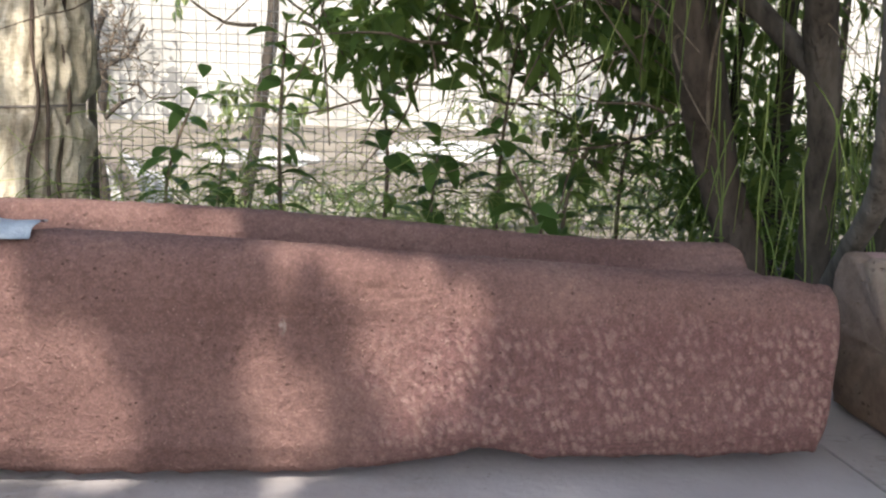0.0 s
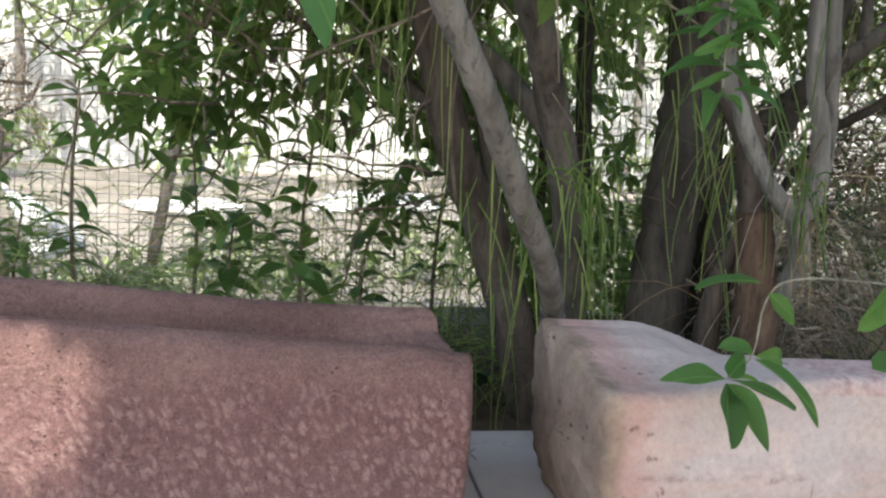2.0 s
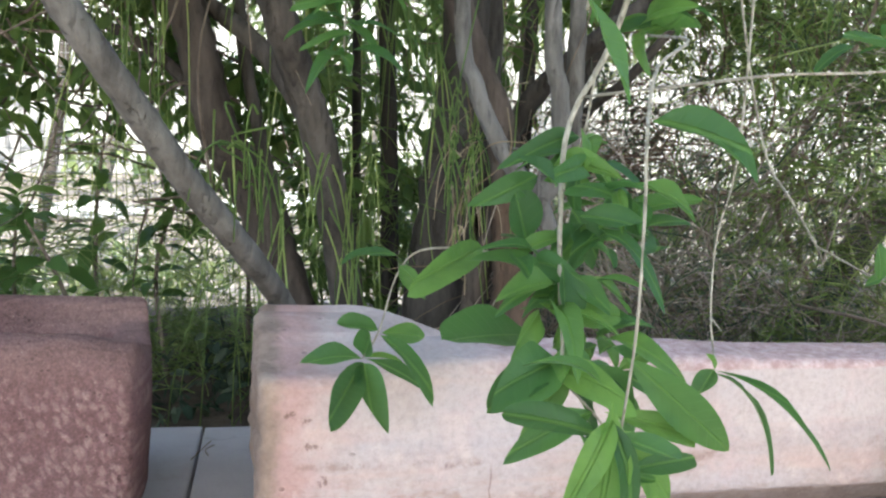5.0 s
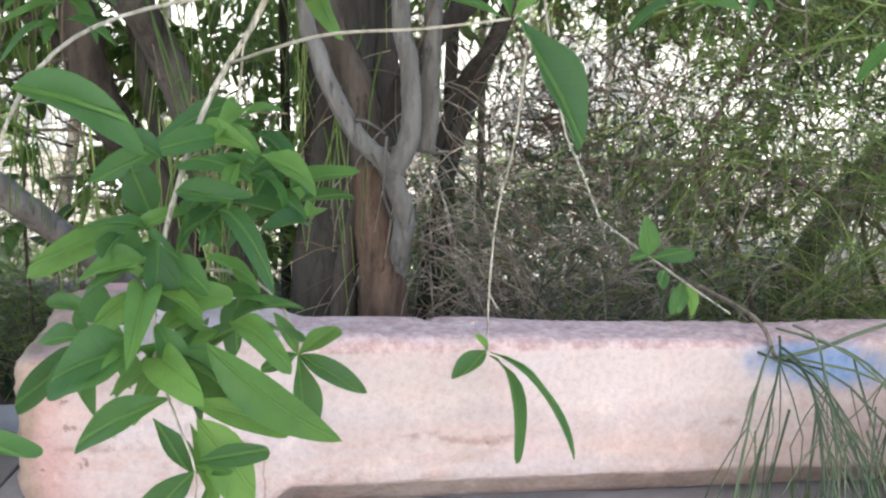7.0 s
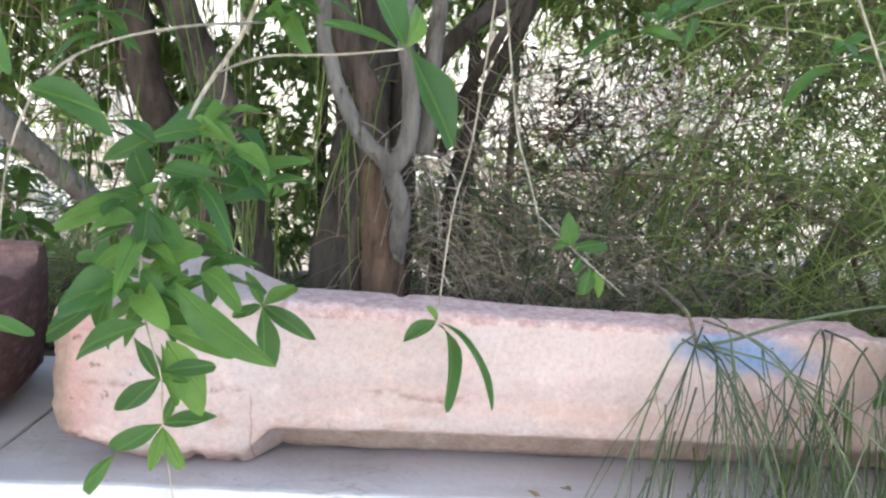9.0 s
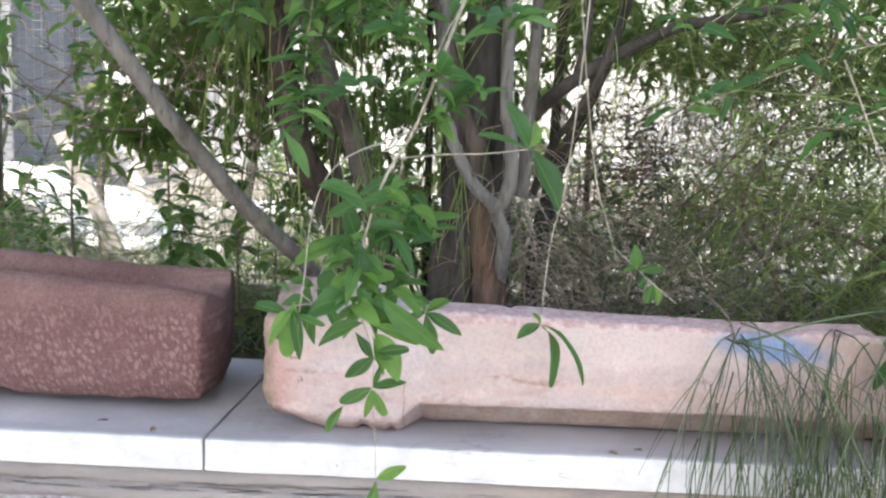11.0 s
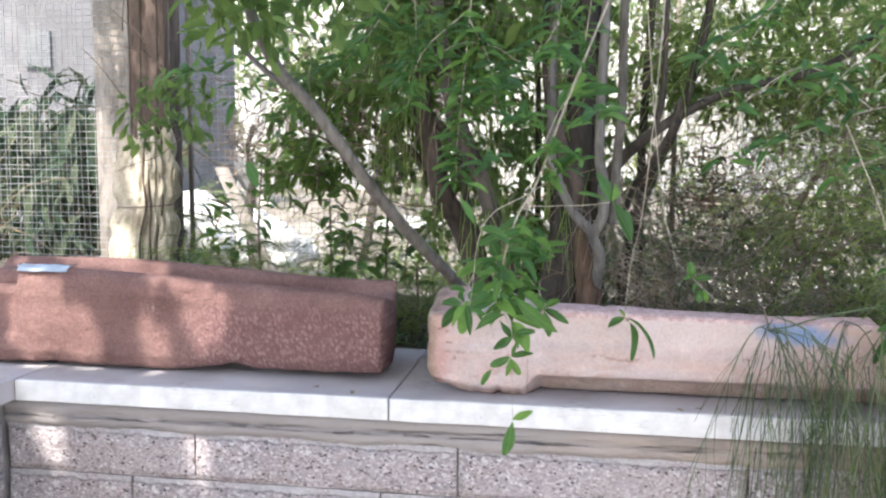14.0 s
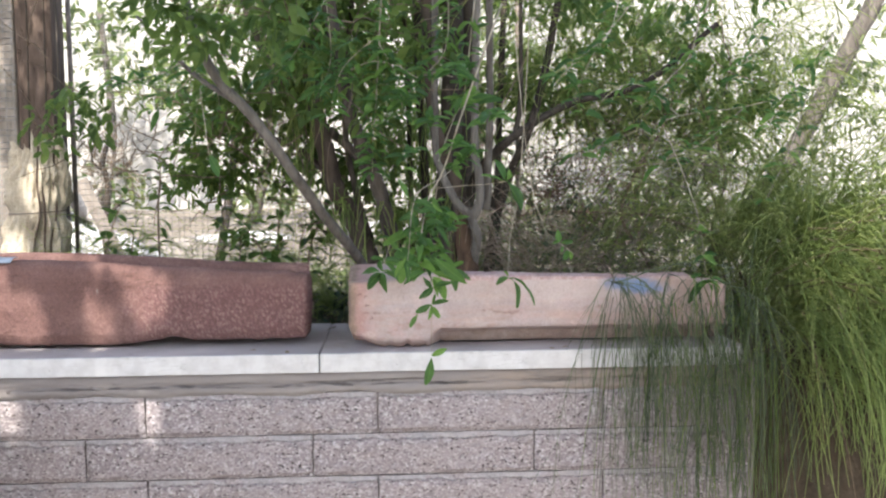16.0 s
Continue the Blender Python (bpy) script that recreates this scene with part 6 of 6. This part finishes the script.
# leaves on the thread that hangs past the coping
for base, tip in (((0.243, -0.234, 1.177), (0.277, -0.239, 1.184)), ((0.243, -0.234, 1.173), (0.219, -0.239, 1.15)), ((0.243, -0.234, 1.175), (0.258, -0.234, 1.171)), ((0.24, -0.218, 1.138), (0.27, -0.223, 1.142)),
                  ((0.24, -0.218, 1.136), (0.255, -0.226, 1.113)), ((0.24, -0.218, 1.136), (0.236, -0.226, 1.109)), ((0.24, -0.218, 1.138), (0.211, -0.226, 1.12)), ((0.24, -0.218, 1.139), (0.248, -0.218, 1.158)),
                  ((0.213, -0.226, 1.12), (0.196, -0.23, 1.101)), ((0.241, -0.172, 1.026), (0.27, -0.172, 1.04)), ((0.241, -0.172, 1.024), (0.232, -0.177, 0.97))):
    set_leaf(hang, base, tip, (0.1, -1, 0.5), 0.34, 0.15)

sprig = thing("hanging_sprig", (0.44, 0.02, 1.34), "thin twig ending in a few drooping green leaves", "branch")
part("twig", *tube([(0.48, 0.08, 1.75), (0.462, 0.05, 1.5), (0.445, 0.03, 1.335), (0.431, 0.03, 1.27), (0.424, 0.02, 1.21), (0.42, 0.0, 1.166)], 0.0012, 0.0008, 6), TWIG, sprig)
part("twig", *tube([(0.424, 0.02, 1.205), (0.428, 0.015, 1.198), (0.431, 0.013, 1.194)], 0.0007, 0.0005, 5), TWIG, sprig)
set_leaf(sprig, (0.419, 0.0, 1.166), (0.395, -0.018, 1.148), (-0.6, -1, 0.3), 0.5, 0.05)
set_leaf(sprig, (0.42, 0.0, 1.163), (0.434, -0.075, 1.121), (0.9, -1, 0.5), 0.17, 0.35)
set_leaf(sprig, (0.421, 0.0, 1.165), (0.463, -0.1, 1.131), (0.6, -1, 0.8), 0.17, 0.4)
set_leaf(sprig, (0.419, 0.0, 1.166), (0.41, -0.005, 1.18), (0, -1, 0.3), 0.4, 0.1)

zig = thing("hanging_sprig", (0.49, 0.03, 1.36), "crooked bare twig with small yellow-green leaves", "branch")
part("twig", *tube([(0.45, 0.1, 1.7), (0.468, 0.09, 1.5), (0.486, 0.062, 1.347), (0.496, 0.03, 1.3), (0.504, 0.0, 1.262)], 0.0012, 0.0009, 6), TWIG, zig)
part("twig", *tube([(0.503, 0.002, 1.265), (0.527, -0.05, 1.242), (0.545, -0.085, 1.226), (0.557, -0.109, 1.216)], 0.0009, 0.0006, 6), TWIG, zig)
part("twig", *tube([(0.504, 0.0, 1.263), (0.506, -0.005, 1.25)], 0.0006, 0.0004, 5, 3), TWIG, zig)
for base, tip in (((0.525, -0.046, 1.244), (0.52, -0.05, 1.268)), ((0.526, -0.048, 1.243), (0.55, -0.055, 1.249)), ((0.524, -0.045, 1.245), (0.513, -0.05, 1.243)), ((0.532, -0.06, 1.237), (0.524, -0.07, 1.226)),
                  ((0.54, -0.076, 1.23), (0.545, -0.08, 1.209)), ((0.538, -0.074, 1.231), (0.533, -0.078, 1.212))):
    set_leaf(zig, base, tip, (0.1, -1, 0.6), 0.45, 0.15)

low = thing("low_sprig", (0.155, -0.03, 1.255), "small whorl of narrow green leaves on a short twig", "branch")
part("twig", *tube([(0.222, -0.18, 1.268), (0.2, -0.1, 1.27), (0.175, -0.03, 1.262), (0.16, -0.02, 1.243), (0.147, -0.032, 1.206), (0.138, -0.012, 1.182)], 0.0009, 0.0006, 6), TWIG, low)
for base, tip, wide, arch in (((0.138, -0.012, 1.182), (0.093, 0.002, 1.176), 0.36, 0.45), ((0.138, -0.014, 1.18), (0.109, -0.078, 1.155), 0.3, 0.15), ((0.139, -0.014, 1.179), (0.142, -0.062, 1.144), 0.28, 0.15),
                              ((0.14, -0.012, 1.182), (0.178, -0.045, 1.17), 0.3, 0.25), ((0.148, -0.033, 1.203), (0.183, -0.075, 1.168), 0.24, 0.15), ((0.146, -0.034, 1.207), (0.118, -0.04, 1.211), 0.45, 0.25),
                              ((0.149, -0.033, 1.205), (0.184, -0.016, 1.198), 0.4, 0.3), ((0.139, -0.013, 1.184), (0.142, -0.03, 1.203), 0.45, 0.1), ((0.14, -0.012, 1.183), (0.166, -0.012, 1.18), 0.25, 0.3),
                              ((0.161, -0.01, 1.256), (0.124, 0.02, 1.249), 0.24, 0.5), ((0.162, -0.02, 1.25), (0.178, -0.03, 1.234), 0.4, 0.2), ((0.2, -0.105, 1.272), (0.15, -0.155, 1.258), 0.26, 0.4)):
    set_leaf(low, base, tip, (0.1, -1, 0.8), wide, arch)


def bough(base, label, stems, size, seed, per=4, every=1, down=0.35):
    """Pale twigs with whorls of leaves all along."""
    t = thing("leafy_bough", base, label, "branch", "leafy boughs")
    for k, pts in enumerate(stems):
        part("twig", *tube(pts, 0.0018, 0.0007, 6), TWIG, t)
        path = curve_pts(pts, 3 + 5 * (len(pts) - 1))
        for i in range(2, len(path), every):
            spray(t, path[i], per, size, seed + 31 * k + i, down, 0.3, 0.29)
    return t


bough((0.75, 0.15, 1.5), "leafy bough of pale green leaves above the pink trough",
      [[(1.3, 0.35, 1.62), (1.05, 0.25, 1.56), (0.85, 0.15, 1.53), (0.68, 0.1, 1.47), (0.6, 0.08, 1.43)], [(1.05, 0.25, 1.56), (0.9, 0.1, 1.47), (0.78, 0.05, 1.42)],
       [(0.85, 0.15, 1.53), (0.72, 0.08, 1.6), (0.6, 0.03, 1.53)], [(1.25, 0.33, 1.6), (1.1, 0.1, 1.45), (1.0, 0.0, 1.33)]], 0.05, 200, 3, 2)
bough((0.13, 0.0, 1.6), "hanging bough of bright green leaves",
      [[(0.15, 0.05, 1.85), (0.138, 0.02, 1.65), (0.132, 0.0, 1.55), (0.124, 0.0, 1.47), (0.122, 0.0, 1.4)], [(0.14, 0.03, 1.68), (0.18, 0.0, 1.6), (0.19, 0.0, 1.53)], [(0.14, 0.03, 1.7), (0.06, 0.0, 1.62), (0.035, 0.0, 1.53)]], 0.046, 400, 4)
bough((-0.05, 0.1, 1.65), "hanging bough of bright green leaves",
      [[(0.05, 0.12, 1.85), (-0.04, 0.05, 1.67), (-0.1, 0.02, 1.6)], [(0.02, 0.1, 1.8), (0.03, 0.1, 1.66), (0.0, 0.1, 1.58)]], 0.046, 500, 4)
bough((0.3, 0.1, 1.6), "leafy twigs among the trunks",
      [[(0.3, 0.15, 1.85), (0.29, 0.1, 1.68), (0.22, 0.1, 1.6), (0.17, 0.1, 1.53)], [(0.36, 0.12, 1.8), (0.34, 0.1, 1.64), (0.33, 0.1, 1.55)]], 0.045, 600, 4)
bough((0.75, 0.2, 1.65), "leafy boughs of pale green leaves in open light",
      [[(0.75, 0.3, 1.95), (0.7, 0.2, 1.75), (0.6, 0.12, 1.66), (0.54, 0.1, 1.6)], [(0.95, 0.3, 1.9), (0.9, 0.2, 1.7), (0.8, 0.12, 1.6), (0.74, 0.1, 1.54)], [(1.2, 0.4, 1.9), (1.08, 0.25, 1.72), (1.0, 0.2, 1.62)], [(1.3, 0.3, 1.75), (1.15, 0.2, 1.6), (1.05, 0.12, 1.5)], [(0.8, 0.35, 1.85), (0.68, 0.3, 1.7), (0.62, 0.28, 1.58)]], 0.05, 700, 4, 2)
bough((-0.45, 0.3, 1.6), "dark green leafy boughs beside the leaning trunk",
      [[(-0.2, 0.3, 1.85), (-0.34, 0.25, 1.67), (-0.44, 0.2, 1.62), (-0.5, 0.2, 1.6)], [(-0.25, 0.3, 1.75), (-0.33, 0.3, 1.64), (-0.42, 0.32, 1.56)]], 0.05, 800, 4, 2)
fresh = thing("fresh_sprig", (0.29, -0.05, 1.5), "upright twig tip with fresh yellow-green leaves", "branch")
part("twig", *tube([(0.262, -0.1, 1.42), (0.285, -0.06, 1.48), (0.302, -0.05, 1.52), (0.32, -0.05, 1.545)], 0.0012, 0.0007, 6), TWIG, fresh)
for base, tip in (((0.302, -0.05, 1.518), (0.322, -0.06, 1.556)), ((0.31, -0.05, 1.53), (0.34, -0.06, 1.574)), ((0.318, -0.05, 1.542), (0.368, -0.06, 1.562)), ((0.32, -0.05, 1.545), (0.397, -0.07, 1.558)),
                  ((0.312, -0.05, 1.53), (0.352, -0.06, 1.52)), ((0.3, -0.05, 1.515), (0.275, -0.06, 1.528)), ((0.292, -0.05, 1.5), (0.325, -0.06, 1.497))):
    set_leaf(fresh, base, tip, (0.2, -1, 0.6), 0.3, 0.15)
bough((-0.4, 0.5, 1.6), "leafy twigs of dark green leaves drooping behind the leaning trunk",
      [[(-0.3, 0.5, 1.72), (-0.36, 0.52, 1.6), (-0.38, 0.55, 1.5)], [(-0.25, 0.45, 1.75), (-0.3, 0.48, 1.62), (-0.27, 0.5, 1.5)]], 0.05, 900, 3, 2)
low_right = thing("fresh_sprig", (0.86, 0.0, 1.25), "leafy twig hanging at the end of the pink trough", "branch")
part("twig", *tube([(0.78, 0.05, 1.5), (0.83, 0.03, 1.37), (0.85, 0.0, 1.28), (0.868, 0.0, 1.15)], 0.0014, 0.0008, 6), TWIG, low_right)
for i, (hub, n, size) in enumerate([((0.852, 0.0, 1.262), 3, 0.03), ((0.86, 0.0, 1.2), 5, 0.045), ((0.868, 0.0, 1.15), 7, 0.045)]):
    spray(low_right, hub, n, size, 960 + i, 0.3, 0.3, 0.4)
arc_twigs = thing("bare_twig", (0.2, 0.1, 1.62), "pale bare twig arching among the leaves", "branch")
part("twig", *tube([(0.056, 0.1, 1.622), (0.095, 0.1, 1.642), (0.13, 0.1, 1.651), (0.182, 0.1, 1.641), (0.224, 0.1, 1.615), (0.265, 0.1, 1.626), (0.306, 0.1, 1.616)], 0.0015, 0.001, 6), TWIG, arc_twigs)
single = thing("drooping_leaf", (-0.19, -0.19, 1.43), "single large green leaf on a fine twig", "leaf")
part("twig", *tube([(-0.2, -0.2, 1.56), (-0.19, -0.2, 1.47), (-0.187, -0.195, 1.43)], 0.0008, 0.0006, 5), TWIG, single)
set_leaf(single, (-0.187, -0.195, 1.432), (-0.166, -0.195, 1.395), (0.5, -1, 0.3), 0.36, 0.1)

# ---- scraps ----


def scrap(cx, cy, cz, sx, sy, seed):
    n, v, f = 10, [], []
    for s in (0, 1):
        for j in range(n + 1):
            for i in range(n + 1):
                x, y = (i / n - 0.5), (j / n - 0.5)
                ragged = 1 + 0.25 * noise.noise(Vector((math.atan2(y, x + 1e-6), seed, 0)))
                v.append((cx + sx * x * ragged, cy + sy * y * ragged, cz + 0.004 * noise.noise(Vector((x * 4, y * 4, seed))) - 0.0007 * s + 0.6 * min(0.0, sy * y + 0.002)))
    m = (n + 1) ** 2
    for j in range(n):
        for i in range(n):
            k = j * (n + 1) + i
            f += [(k, k + 1, k + n + 2, k + n + 1), (m + k, m + k + n + 1, m + k + n + 2, m + k + 1)]
    return v, f


whole("plastic_scrap", *scrap(-0.757, 0.12, 1.2115, 0.12, 0.036, 3.0), FILM, (-0.757, 0.12, 1.21), "pale blue scrap of plastic on the red trough rim", "litter")

litter = thing("dry_twig", (0.0, 0.33, 1.0), "thin dry twigs lying on the coping", "twig")
part("twig", *tube([(-0.005, 0.3, 1.0025), (0.004, 0.33, 1.003), (0.012, 0.36, 1.0025)], 0.0008, 0.0006, 5), TWIG_BROWN, litter)
part("twig", *tube([(0.012, 0.31, 1.0025), (0.008, 0.325, 1.004), (0.016, 0.345, 1.0025)], 0.0008, 0.0006, 5), TWIG_BROWN, litter)
dry = mesh_of("dry_leaf", *leaf_shape(0.022, 0.008, 0.3, 0.5, 5), STRAW)
drng = np.random.default_rng(77)
for _ in range(5):
    x, y = drng.uniform(-0.7, 0.9), drng.uniform(0.02, 0.4)
    if 0.09 < y < 0.33 and (x < -0.02 or x > 0.06) or y < 0.11 and x > 0.06:
        y = 0.02 + 0.02 * drng.random() if x > 0.06 else 0.03 + 0.04 * drng.random()
    d = new("dry_leaf", dry)
    d.matrix_basis = pose(x, y, 1.0022, drng.uniform(-10, 10), 0, drng.uniform(0, 360))
    tagged(d, "small curled dry leaf lying on the coping", "leaf", "fallen leaves")

# ---- wall blocks ----
COURSE = 0.0965
meshes = {}


def lay_course(wall_ob, k, joints, turn):
    """The blocks of one course between the given joints; turn: None for the front wall, else the side wall's x."""
    z = 0.912 - COURSE * (k + 1)
    for j0, j1 in zip(joints[:-1], joints[1:]):
        w = j1 - j0 - 0.004
        key = (round(w, 3), (k * 3 + int(j0 * 10)) % 5)
        if key not in meshes:
            meshes[key] = mesh_of("block", *split_block(w, COURSE - 0.003, 1 + 7 * key[1] + w), BLOCK, smooth=False)
        b = new("block", meshes[key])
        b.parent = wall_ob
        if turn is None:
            m = pose(j0 + 0.002, 0.03, z)
        else:
            m = pose(turn, j0 + 0.002, z, 0, 0, 90)
        b.matrix_basis = Matrix.Translation(-wall_ob.location) @ m


for k in range(9):
    shift = -0.386 if k % 2 == 0 else -0.519
    js = [-0.785] + [x for x in (shift + 0.513 * i if k % 2 == 0 else shift + 0.5 * i for i in range(-1, 4)) if -0.70 < x < 0.93] + [0.985]
    lay_course(wall, k, js, None)
    ys_ = [-1.6] + [y for y in ((-1.25 if k % 2 else -1.0) + 0.5 * i for i in range(4)) if y < -0.1] + [-0.005]
    lay_course(side_wall, k, ys_, -0.79)
